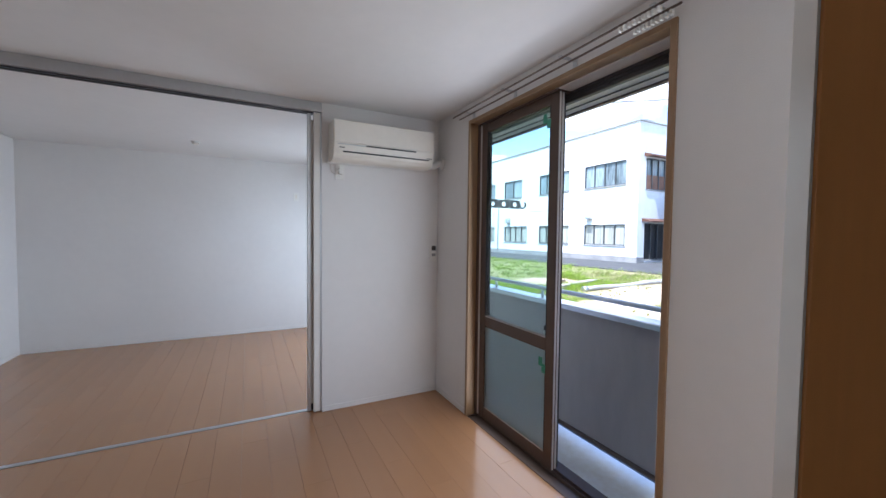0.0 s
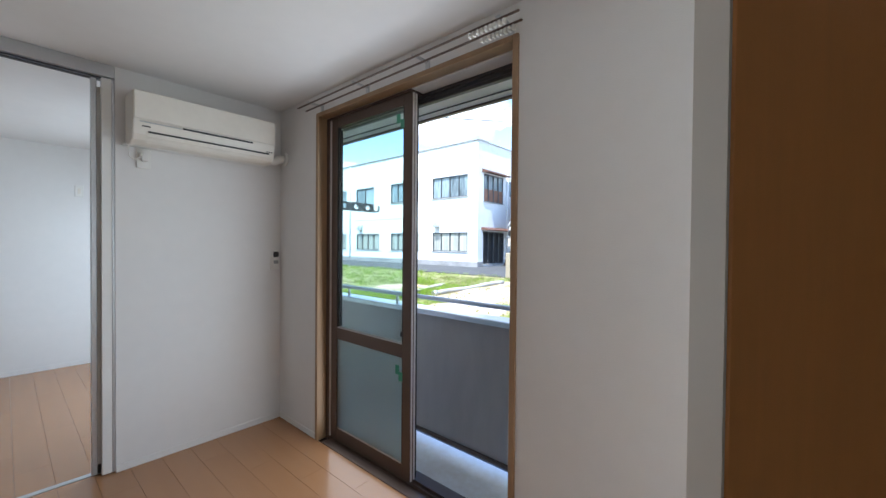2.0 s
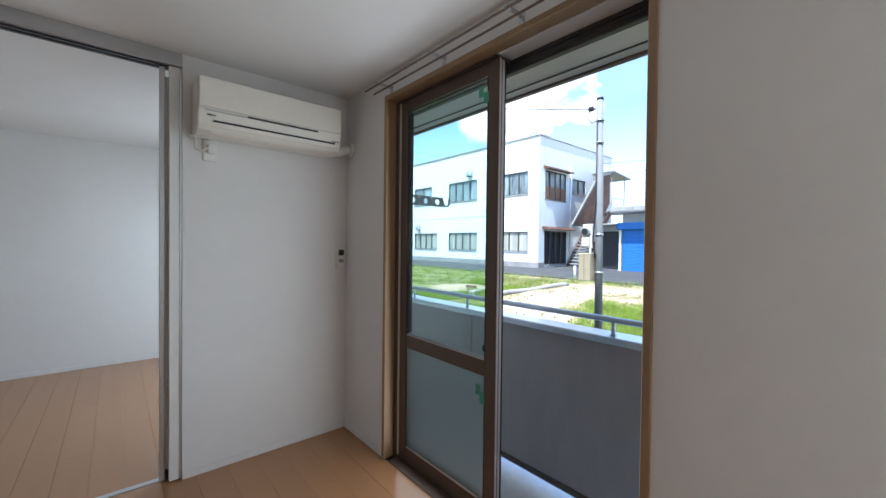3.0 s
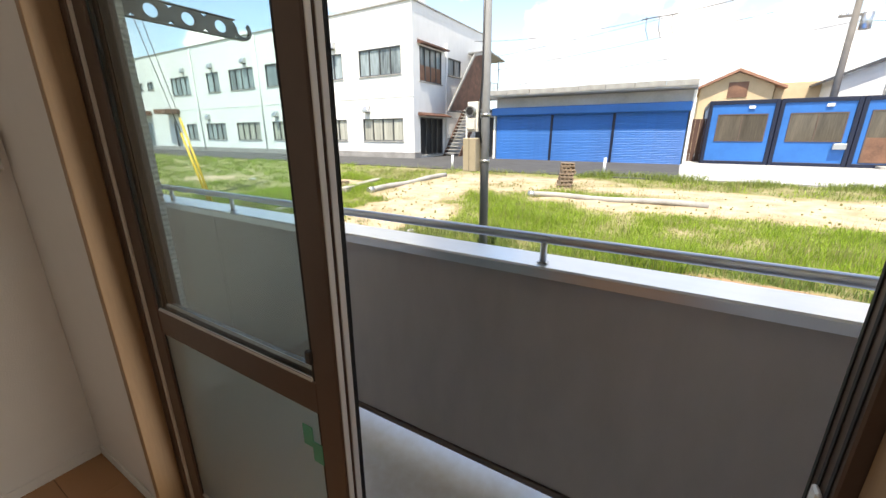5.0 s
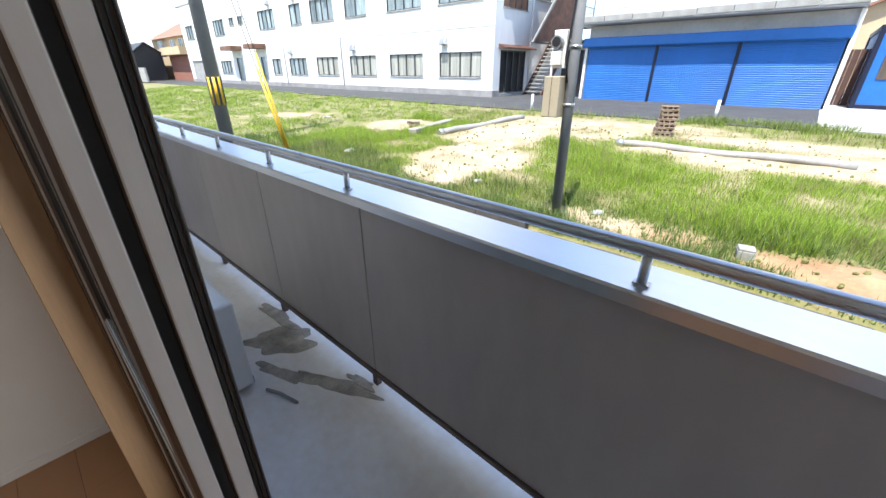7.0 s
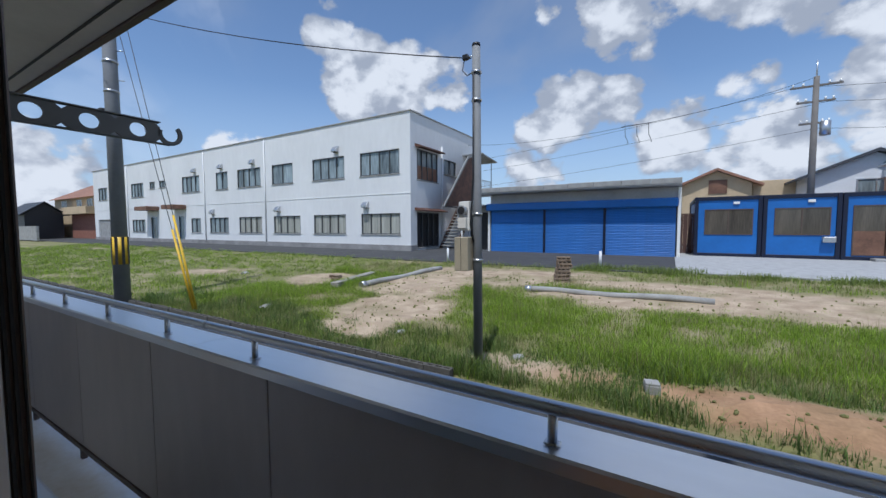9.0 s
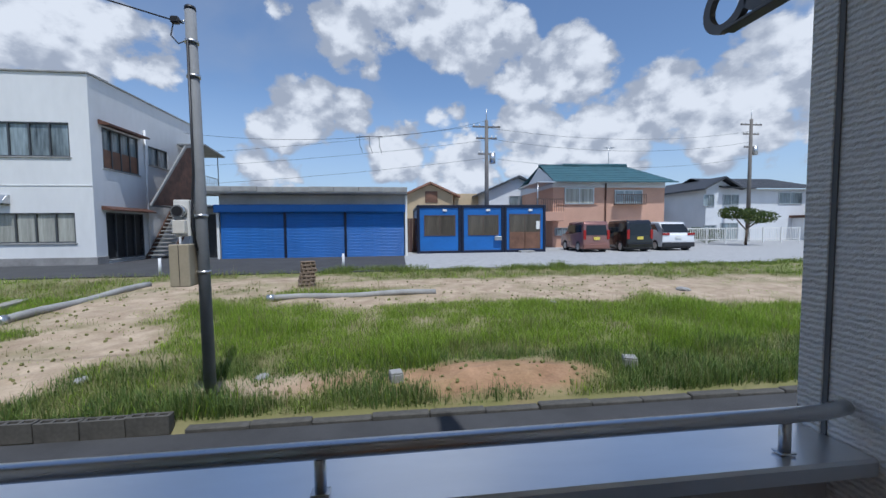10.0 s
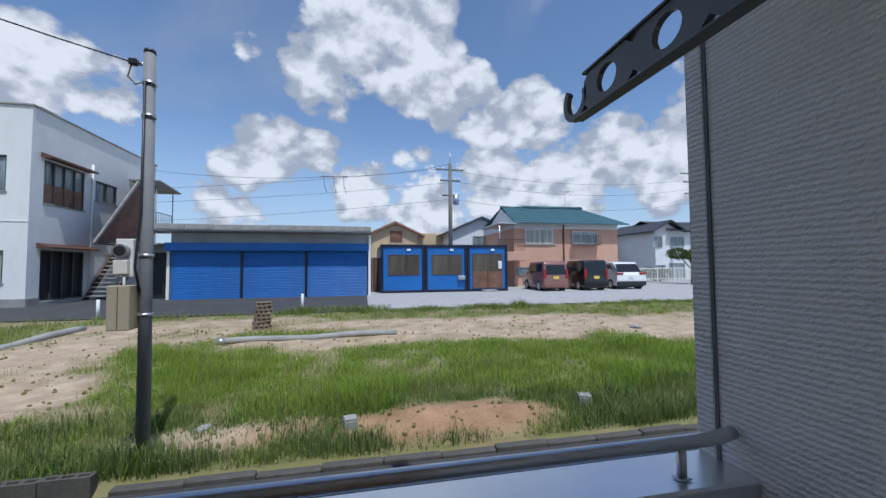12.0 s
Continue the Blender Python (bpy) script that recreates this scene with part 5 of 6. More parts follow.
# ---- neighbouring houses ----
M_PINK = mat("salmon_render", (0.60, 0.36, 0.26), 0.9, var=0.06, scale=0.8, bump=0.1, bscale=40)
M_TEAL = mat("teal_roof_tiles", (0.045, 0.12, 0.14), 0.55, var=0.15, scale=2.0, bump=0.5, bscale=14, stretch=(1, 0.4, 1))
M_SLATE = mat("dark_grey_roof_tiles", (0.055, 0.058, 0.065), 0.55, var=0.15, scale=2.0, bump=0.5, bscale=14)
M_TILE = mat("terracotta_tiles", (0.33, 0.17, 0.11), 0.7, var=0.2, scale=2.0, bump=0.5, bscale=14)
M_OCHRE = mat("ochre_render", (0.56, 0.43, 0.27), 0.9, var=0.08, scale=1.0)
M_HWHITE = mat("white_house_render", (0.70, 0.71, 0.72), 0.85, var=0.04, scale=0.8)


def house_window(h, x0, x1, y, z0, z1, n=2, pane=None):
    cuts = [x0 + (x1 - x0) * k / n for k in range(n + 1)]
    lights = [(a + (0.06 if k == 0 else 0.025), b - (0.06 if k == n - 1 else 0.025), z0 + 0.06, z1 - 0.06) for k, (a, b) in enumerate(zip(cuts, cuts[1:]))]
    bm = wall_with_holes(x0, x1, z0, z1, y - 0.07, y - 0.001, lights, "y")
    w = part("window", bm, M_ALU, h, "aluminium-framed window")
    part("pane", box((x0 + 0.06, y - 0.03, z0 + 0.06), (x1 - 0.06, y - 0.002, z1 - 0.06)), pane or M_WPANE, w)
    return w


def roof_rows(name, parent, eave_y, ridge_y, x0, x1, z0, z1, mat_, rows=9, hip0=0.0, hip1=0.0):
    """One roof slope in overlapping courses; hip0 and hip1 draw the ends in towards the ridge."""
    roof = None
    for k in range(rows):
        bm = bmesh.new()
        a, b = k / rows, (k + 1.25) / rows
        b = min(b, 1.0)
        pts = []
        for t, lift in ((a, 0.035), (b, 0.0)):
            y, z = eave_y + (ridge_y - eave_y) * t, z0 + (z1 - z0) * t + lift
            pts.append([(x0 + hip0 * t, y, z), (x1 - hip1 * t, y, z)])
        top = [bm.verts.new(p) for p in (pts[0][0], pts[0][1], pts[1][1], pts[1][0])]
        low = [bm.verts.new((v.co.x, v.co.y, v.co.z - 0.07)) for v in top]
        bm.faces.new(top)
        bm.faces.new(low[::-1])
        for j in range(4):
            bm.faces.new((top[j], low[j], low[(j + 1) % 4], top[(j + 1) % 4]))
        if roof is None:
            roof = part(name, bm, mat_, parent, "tiled roof slope")
        else:
            part("course", bm, mat_, roof)
    return roof


def pink_house():
    h = thing("pink_house", (0, 0, 0), "two-storey salmon pink house with a teal tiled roof", "house")
    y, x0, x1 = 25.0, 11.6, 20.25
    part("wall", box((x0 + 0.5, y, -0.08), (x1, y + 7.0, 4.38)), M_PINK, h, "salmon rendered walls")
    part("wall", box((x0 + 0.45, y - 0.02, 4.02), (x1 + 0.02, y + 7.02, 4.42)), M_HWHITE, h, "white band under the eaves")
    roof_rows("roof", h, y - 0.6, y + 3.2, x0 + 0.3, x1 + 0.6, 4.36, 6.0, M_TEAL, hip0=0.5, hip1=1.6)
    roof_rows("roof", h, y + 7.6, y + 3.2, x0 + 0.3, x1 + 0.6, 4.36, 6.0, M_TEAL, hip0=0.5, hip1=1.6)
    part("ridge", tube((x0 + 2.6, y + 3.2, 6.03), (x1 - 0.9, y + 3.2, 6.06), 0.14, n=8), M_TEAL, h, "ridge tiles")
    part("ridge", tube((x0 + 0.7, y + 3.2, 5.97), (x0 + 2.6, y + 3.2, 5.99), 0.11, n=8), M_TEAL, h)
    part("gable", prism([(y + 0.0, 4.43), (y + 6.5, 4.43), (y + 3.2, 5.8)], 0.1, "x", x0 + 0.7), M_HWHITE, h)
    house_window(h, 12.9, 15.0, y - 0.02, 2.88, 4.0, 2, M_WPALE)
    w = house_window(h, 16.5, 18.55, y - 0.02, 2.85, 3.85, 3)
    bm = box((16.4, y - 0.45, 2.85), (18.6, y - 0.08, 2.9))
    for k in range(15):
        add_box(bm, (16.42 + k * 0.153, y - 0.45, 2.9), (16.45 + k * 0.153, y - 0.43, 3.5))
    add_box(bm, (16.4, y - 0.46, 3.5), (18.6, y - 0.42, 3.54))
    part("window_guard", bm, M_BRONZE, w, "dark metal window guard")
    house_window(h, 12.2, 13.8, y - 0.02, 0.75, 1.3, 3, M_WPANE)
    part("downpipe", tube((15.85, y - 0.06, -0.05), (15.85, y - 0.06, 4.3), 0.05, n=8), M_RUST, h, "brown downpipe")
    part("sill_band", box((12.3, y - 0.06, 2.86), (15.3, y - 0.021, 2.92)), M_PINK, h)
    b = part("balcony", box((x0 - 1.0, y - 0.9, 1.75), (x0 + 0.9, y + 3.0, 2.35), 0.02), M_PINK, h, "pink balcony wall")
    bm = box((x0 - 1.0, y - 0.9, 3.15), (x0 + 0.9, y - 0.86, 3.2))
    for k in range(13):
        add_box(bm, (x0 - 0.98 + k * 0.15, y - 0.89, 2.355), (x0 - 0.95 + k * 0.15, y - 0.87, 3.15))
    part("railing", bm, M_BRONZE, b, "dark balcony railing")
    part("balcony_roof", box((x0 - 0.9, y - 0.7, 4.25), (x0 + 0.449, y + 3.0, 4.33), 0.01), M_ALU, b, "light balcony canopy")
    part("post", tube((x0 - 0.8, y - 0.6, 2.355), (x0 - 0.8, y - 0.6, 4.25), 0.04, n=8), M_ALU, b)
    a = part("antenna", tube((17.9, y + 3.2, 6.0), (17.9, y + 3.2, 7.6), 0.02, n=6), M_ALU, h, "roof antenna")
    for k in range(4):
        part("element", tube((17.5, y + 3.0 + k * 0.12, 7.4), (18.3, y + 3.0 + k * 0.12, 7.4), 0.01, n=5), M_ALU, a)


def white_house():
    h = thing("white_house", (0, 0, 0), "white two-storey house with a dark tiled roof", "house")
    y, x0, x1 = 32.0, 29.6, 41.0
    part("wall", box((x0, y, -0.08), (x1, y + 7, 4.7)), M_HWHITE, h, "white rendered walls")
    part("gable", prism([(x0, 4.7), (x0 + 3.0, 4.7), (x0 + 1.5, 5.5)], 6.8, "y", y + 0.05), M_HWHITE, h)
    roof_rows("roof", h, y - 0.6, y + 3.5, x0 + 1.3, x1 + 0.5, 4.75, 6.1, M_SLATE, hip1=2.0)
    roof_rows("roof", h, y + 7.6, y + 3.5, x0 + 1.3, x1 + 0.5, 4.75, 6.1, M_SLATE, hip1=2.0)
    bm = prism([(x0 - 0.6, 4.55), (x0 + 1.5, 5.62), (x0 + 3.4, 4.6), (x0 + 3.4, 4.75), (x0 + 1.5, 5.8), (x0 - 0.6, 4.7)], 7.6, "y", y - 0.5)
    part("roof", bm, M_SLATE, h, "dark front gable")
    for a, b, z0, z1 in ((29.3, 30.4, 3.1, 4.2), (31.3, 32.9, 3.2, 4.2), (29.4, 30.7, 0.2, 1.4), (31.1, 32.9, 0.0, 1.6), (37.0, 39.5, 3.3, 4.4)):
        house_window(h, a, b, y, z0, z1)
    part("balcony", box((40.2, y - 1.0, 2.2), (43.0, y - 0.001, 3.4), 0.02), M_BRONZE, h, "dark balcony panel")
    part("annex", box((38.5, y - 3.0, -0.08), (44.0, y - 0.002, 2.0)), M_HWHITE, h, "low white annex")
    part("annex_roof", box((38.2, y - 3.3, 2.0), (44.2, y - 0.003, 2.25), 0.02), M_RUST, h)


def small_house(name, x0, x1, y0, y1, eave, ridge, wall_mat, roof_mat, label, axis="x"):
    h = thing(name, (0, 0, 0), label, "house")
    part("wall", box((x0, y0, -0.08), (x1, y1, eave)), wall_mat, h)
    if axis == "x":
        m = (y0 + y1) / 2
        roof_rows("roof", h, y0 - 0.5, m, x0 - 0.4, x1 + 0.4, eave - 0.1, ridge, roof_mat, 7)
        roof_rows("roof", h, y1 + 0.5, m, x0 - 0.4, x1 + 0.4, eave - 0.1, ridge, roof_mat, 7)
        part("gable", prism([(y0, eave), (y1, eave), (m, ridge - 0.08)], x1 - x0 - 0.1, "x", x0 + 0.05), wall_mat, h)
    else:
        m = (x0 + x1) / 2
        part("gable", prism([(x0, eave), (x1, eave), (m, ridge - 0.12)], y1 - y0, "y", y0), wall_mat, h)
        part("roof", prism([(x0 - 0.6, eave - 0.25), (m, ridge - 0.1), (x1 + 0.6, eave - 0.25), (x1 + 0.6, eave - 0.1), (m, ridge + 0.08), (x0 - 0.6, eave - 0.1)], y1 - y0 + 0.8, "y", y0 - 0.4), roof_mat, h)
    return h


pink_house()
white_house()
h = small_house("ochre_house", 2.5, 6.6, 34.0, 42.0, 4.3, 5.35, M_OCHRE, M_TILE, "ochre house with a terracotta tiled gable roof", "y")
part("gable_panel", box((4.1, 33.95, 3.6), (5.2, 33.999, 4.6), 0.01), M_BROWN, h, "brown gable window")
part("block", box((6.7, 34.5, -0.08), (9.0, 41.0, 4.45), 0.02), M_OCHRE, h, "flat yellow annex")
h = small_house("grey_roof_house", 9.0, 14.5, 31.5, 38.0, 4.3, 5.6, M_HWHITE, M_SLATE, "white house with a pale grey gable roof", "y")
house_window(h, 11.0, 12.6, 31.5, 2.9, 4.0)
h = small_house("dark_house", 25.5, 29.0, 38.0, 44.0, 3.6, 4.6, M_RUST, M_SLATE, "small dark house with a grey roof")
h = small_house("brick_house", -73.0, -57.0, 18.5, 27.0, 5.2, 7.6, M_OCHRE, M_TILE, "cream and brick house with a terracotta roof")
part("brick_front", box((-66.0, 18.3, -0.08), (-58.0, 18.499, 3.4), 0.02), mat("brick_red", (0.30, 0.13, 0.09), 0.85, var=0.15, scale=4), h, "brick-red lower front")
for a in (-70, -64.5, -61):
    house_window(h, a, a + 1.8, 18.5, 3.6, 4.9)
part("balcony", box((-66, 17.4, 3.0), (-58, 18.29, 3.9), 0.02), M_OCHRE, h)
h = small_house("black_shed", -73.5, -66.0, 14.0, 17.5, 3.0, 4.6, M_DARK, M_SLATE, "black shed with a grey roof")
fw = tagged(new("wall_garden"), "grey block garden wall beyond the lot", "wall", kind="structure")
part("panel", box((-80, 13.2, -0.1), (-58.0, 13.4, 1.5)), M_CONC, fw)

# ---- fence, tree, hedge ----


def white_fence():
    f = thing("white_fence", (0, 0, 0), "white slatted fence along the parking lot", "fence")
    me = mesh_of("post", box((-0.04, -0.04, 0), (0.04, 0.04, 1.25), 0.004), M_WHITE)
    for k in range(7):
        piece("post", me, f, pose(23.4 + k * 1.6, 26.6, -0.06))
    for z in (0.25, 1.1):
        part("rail", box((23.4, 26.63, z), (33.0, 26.66, z + 0.07)), M_WHITE, f)
    me = mesh_of("slat", box((-0.02, -0.01, 0.2), (0.02, 0.01, 1.2)), M_WHITE)
    for k in range(64):
        piece("slat", me, f, pose(23.5 + k * 0.15, 26.61, -0.06))


white_fence()


def leaf_cloud(blobs, n, size, seed, flat=0.7):
    """Many small leaves spread through the given blobs (x, y, z, radius), denser near their skins."""
    rnd = np.random.RandomState(seed)
    w = np.array([b[3] ** 2 for b in blobs])
    pick = rnd.choice(len(blobs), n, p=w / w.sum())
    d = rnd.normal(size=(n, 3))
    d /= np.linalg.norm(d, axis=1)[:, None]
    r = rnd.uniform(0.45, 1.08, n) ** 0.6
    c = np.array([b[:3] for b in blobs])[pick] + d * (np.array([b[3] for b in blobs])[pick] * r)[:, None] * np.array([1, 1, flat])
    a, b = rnd.normal(size=(n, 3)), rnd.normal(size=(n, 3))
    a /= np.linalg.norm(a, axis=1)[:, None]
    b -= (a * b).sum(1)[:, None] * a
    b /= np.linalg.norm(b, axis=1)[:, None]
    s = (size * rnd.uniform(0.6, 1.3, n))[:, None]
    v = np.stack([c - a * s, c + b * s * 0.45, c + a * s, c - b * s * 0.45], 1).reshape(-1, 3)
    f = np.arange(4 * n).reshape(-1, 4)
    return v, f


def mesh_arrays(name, v, f, material):
    me = bpy.data.meshes.new(name)
    me.from_pydata(v.tolist(), [], f.tolist())
    me.materials.append(material)
    return me


def foliage(name, dark, light, through_light=0.3):
    m = mat(name, light, 0.6, var=0.2, scale=3)
    nt = m.node_tree
    N, L = nt.nodes.new, nt.links.new
    g, mx = N("ShaderNodeNewGeometry"), N("ShaderNodeMix")
    mx.data_type = "RGBA"
    mx.inputs["A"].default_value, mx.inputs["B"].default_value = (*dark, 1), (*light, 1)
    L(g.outputs["Random Per Island"], mx.inputs["Factor"])
    b = nt.nodes["Principled BSDF"]
    L(mx.outputs["Result"], b.inputs["Base Color"])
    b.inputs["Specular IOR Level"].default_value = 0.25
    tr, ms = N("ShaderNodeBsdfTranslucent"), N("ShaderNodeMixShader")
    L(mx.outputs["Result"], tr.inputs[0])
    ms.inputs[0].default_value = through_light
    L(b.outputs[0], ms.inputs[1])
    L(tr.outputs[0], ms.inputs[2])
    L(ms.outputs[0], nt.nodes["Material Output"].inputs[0])
    return m


M_LEAF = foliage("tree_leaves", (0.035, 0.07, 0.02), (0.12, 0.15, 0.04))
M_BARK = mat("bark", (0.12, 0.085, 0.06), 0.9, var=0.2, scale=8, bump=0.6, bscale=40)


def tree(x, y, h, spread, seed):
    t = thing("tree", (x, y, -0.08), "small garden tree with a spreading green crown", "tree")
    bm = tube((0, 0, 0), (0.05, 0, h * 0.5), 0.09, 0.06, 10)
    rnd = random.Random(seed)
    blobs = []
    for k in range(7):
        a = k * 0.9 + rnd.uniform(-0.3, 0.3)
        r = spread * rnd.uniform(0.35, 0.8)
        tip = (r * math.cos(a), r * math.sin(a), h * rnd.uniform(0.62, 0.88))
        add_tube(bm, (0.04, 0, h * rnd.uniform(0.3, 0.48)), tip, 0.04, 0.012, 7)
        blobs.append((*tip, spread * rnd.uniform(0.3, 0.5)))
    part("trunk", bm, M_BARK, t, "slender brown trunk with limbs")
    v, f = leaf_cloud(blobs, 2600, 0.09, seed)
    ob = new("crown", mesh_arrays("crown", v, f, M_LEAF))
    ob.parent = t


tree(25.9, 24.2, 2.75, 1.5, 3)
tree(23.9, 34.0, 4.4, 1.6, 9)
v, f = leaf_cloud([(23.0 + 0.8 * k, 29.0, 0.6 + 0.15 * math.sin(k * 2.1), 0.75) for k in range(7)], 3500, 0.08, 12)
tagged(new("hedge", mesh_arrays("hedge", v, f, M_LEAF)), "clipped green hedge behind the fence", "hedge")

# ---- parked cars ----
M_TYRE = mat("tyre_rubber", (0.02, 0.02, 0.02), 0.85)
M_CARGLASS = mat("car_glass", (0.015, 0.018, 0.02), 0.06, var=0.1)
M_RED = mat("tail_lamp_red", (0.35, 0.01, 0.012), 0.2, coat=0.5)
M_PLATE = mat("yellow_plate", (0.75, 0.60, 0.10), 0.5)


def car(x, y, turn, L0, W, H, paint, label, boxy, plate):
    """A parked car, its rear towards -y: body, glasshouse, windows, wheels, lamps."""
    c = thing("car", pose(x, y, -0.09, 0, 0, turn), label, "car", "parked cars")
    hw = W / 2
    if boxy:
        body = [(0.06, 0.22), (0.0, 0.5), (0.03, 0.95), (0.10, H - 0.12), (0.22, H), (L0 - 1.2, H - 0.02), (L0 - 0.62, 1.08), (L0 - 0.1, 0.93), (L0, 0.6), (L0 - 0.03, 0.24)]
        side = [(0.30, 1.02), (0.34, H - 0.16), (L0 - 1.28, H - 0.18), (L0 - 0.80, 1.05)]
        rear = (0.98, H - 0.20)
    else:
        body = [(0.1, 0.26), (0.0, 0.55), (0.03, 0.95), (0.28, 1.12), (0.72, H - 0.06), (1.3, H), (L0 - 2.1, H - 0.04), (L0 - 1.25, 1.08), (L0 - 0.25, 0.92), (L0, 0.65), (L0 - 0.05, 0.26)]
        side = [(0.62, 1.10), (1.0, H - 0.16), (L0 - 2.1, H - 0.16), (L0 - 1.45, 1.08)]
        rear = (1.06, H - 0.14)
    bm = prism(body, W, "x", -hw)
    for v in bm.verts:
        if v.co.z > 1.05:
            v.co.x *= 0.90 if boxy else 0.80
    bmesh.ops.bevel(bm, geom=bm.edges[:], offset=0.07, segments=3, affect="EDGES", profile=0.6)
    for f in bm.faces:
        f.smooth = True
    part("body", bm, paint, c)
    k = 0.93 if boxy else 0.86
    for s in (-1, 1):
        bm = prism(side, 0.02, "x", s * (hw * k + 0.004) - 0.01)
        part("side_window", bm, M_CARGLASS, c, "dark side window")
        for yy in (0.72, L0 - 0.75):
            w = part("wheel", tube((s * (hw - 0.20), yy, 0.32), (s * (hw + 0.005), yy, 0.32), 0.32, n=24), M_TYRE, c, "black tyre")
            part("rim", tube((s * (hw + 0.006), yy, 0.32), (s * (hw + 0.014), yy, 0.32), 0.20, 0.17, 16), M_ALU, w, "alloy rim")
        z0, z1 = (0.75, 1.25) if boxy else (0.92, 1.04)
        part("tail_lamp", box((s * (hw - 0.02), -0.012, z0), (s * (hw - (0.16 if boxy else 0.42)), 0.06, z1), 0.012), M_RED, c, "red tail lamp")
        part("mirror", box((s * hw * 0.98, L0 - 1.35, 1.02), (s * (hw + 0.17), L0 - 1.24, 1.16), 0.03, 2), paint, c)
    ry = 0.075 if boxy else 0.42
    bm = prism([(-hw * 0.80, rear[0]), (hw * 0.80, rear[0]), (hw * 0.72, rear[1]), (-hw * 0.72, rear[1])], 0.02, "y", 0.0)
    for v in bm.verts:
        t = (v.co.z - rear[0]) / (rear[1] - rear[0])
        v.co.y += (0.02 + 0.07 * t - 0.012) if boxy else (0.20 + 0.46 * t - 0.03)
    part("rear_window", bm, M_CARGLASS, c, "dark rear window")
    part("bumper", box((-hw * 0.97, -0.05, 0.26), (hw * 0.97, 0.12, 0.52), 0.04, 2), paint if boxy else M_DARK, c)
    part("number_plate", box((-0.165, -0.03, 0.72), (0.165, -0.012, 0.88)), plate, c, "number plate")
    part("underbody", box((-hw * 0.9, 0.2, 0.16), (hw * 0.9, L0 - 0.2, 0.3)), M_DARK, c)


car(12.3, 19.6, -4, 3.4, 1.48, 1.72, mat("pink_brown_car_paint", (0.30, 0.145, 0.12), 0.25, 0.4, var=0.04, coat=0.6), "pinkish brown boxy kei car parked on gravel", True, M_PLATE)
car(14.75, 19.5, -4, 3.4, 1.48, 1.78, mat("black_car_paint", (0.012, 0.012, 0.013), 0.2, 0.2, var=0.1, coat=0.8), "black boxy kei car parked on gravel", True, M_PLATE)
car(17.35, 19.9, -6, 4.6, 1.86, 1.70, mat("white_car_paint", (0.80, 0.80, 0.80), 0.22, var=0.02, coat=0.8), "white sport utility car parked on gravel", False, M_WHITE)

# ---- things lying on the lot ----


def on_ground(x, y):
    return ground_z(y) + 0.035 * noise.noise((x * 0.8, y * 0.8, 0))


M_BLOCK = mat("brownish_concrete_block", (0.30, 0.225, 0.165), 0.95, var=0.25, scale=5, bump=0.4, bscale=60)
stack = thing("concrete_block_stack", pose(-1.05, 11.6, on_ground(-1.05, 11.6) - 0.02, 0, 0, 24), "tall leaning stack of brownish hollow concrete blocks", "block stack")
ME_LYING = hollow_block(M_BLOCK)
rnd = random.Random(6)
for k in range(8):
    for j in range(2):
        if k == 7 and j == 1:
            continue
        piece("concrete_block", ME_LYING, stack, pose(0.012 * k + rnd.uniform(-0.035, 0.035), (j - 0.5) * 0.20, 0.05 + k * 0.107, 90, 0, rnd.uniform(-9, 9)) @ pose(0, -0.095, 0))
stack2 = thing("concrete_block_stack", (-7.35, 8.75, on_ground(-7.35, 8.75) - 0.01), "low stack of grey and reddish blocks", "block stack")
for k in range(3):
    piece("concrete_block", ME_LYING, stack2, pose(rnd.uniform(-0.05, 0.05), 0, 0.05 + k * 0.11, 90, 0, rnd.uniform(-8, 8)) @ pose(0, -0.095, 0))


def lying_pole(name, a, b, r, label, material):
    pa, pb = Vector((*a, on_ground(*a) + r * 0.7)), Vector((*b, on_ground(*b) + r * 0.7))
    t = thing(name, (0, 0, 0), label, "pole")
    n = 10
    pts = [pa.lerp(pb, k / n) + Vector((0, 0, 0.02 * math.sin(k))) for k in range(n + 1)]
    part("shaft", pipe(pts, r, 12), material, t)
    part("collar", tube(pa - (pb - pa).normalized() * 0.01, pa + (pb - pa).normalized() * 0.15, r * 1.25, n=12), M_ALU, t, "metal collar")


lying_pole("old_pole", (-1.5, 9.75), (2.6, 10.0), 0.075, "weathered grey concrete pole lying on the ground", M_CONC)
lying_pole("old_pole", (-6.0, 8.35), (-5.6, 12.2), 0.085, "weathered grey concrete pole lying on the ground", M_CONC)
solid("old_beam", box((-1.35, -0.13, 0), (1.35, 0.13, 0.16), 0.02), mat("grey_old_timber", (0.33, 0.31, 0.27), 0.9, var=0.2, scale=4, stretch=(0.4, 4, 4)), "pale weathered beam lying in the grass", "beam", at=pose(-6.95, 9.1, on_ground(-6.95, 9.1) - 0.03, 0, 0, 107))
for x, y, s, r in ((1.60, 4.80, 0.078, 12), (4.72, 4.9, 0.085, -20)):
    b = thing("marker_block", (x, y, -0.62), "small concrete boundary block with a pale top", "block", "boundary blocks")
    part("body", box((-s, -s, 0), (s, s, 0.2), 0.01), M_CONC, b, at=pose(0, 0, 0, 0, 0, r))
    part("top", box((-s * 0.95, -s * 0.95, 0.2005), (s * 0.95, s * 0.95, 0.222), 0.006), M_CONC, b, "pale top slab", at=pose(0, 0, 0, 0, 0, r))
for x, y in ((-0.36, 14.5), (-6.27, 13.9)):
    solid("marker_post", tube((0, 0, 0), (0, 0, 0.62), 0.05, 0.045, 12), M_HWHITE, "short white boundary post", "post", at=pose(x, y, ground_z(y)), group="boundary posts")
rnd = random.Random(11)
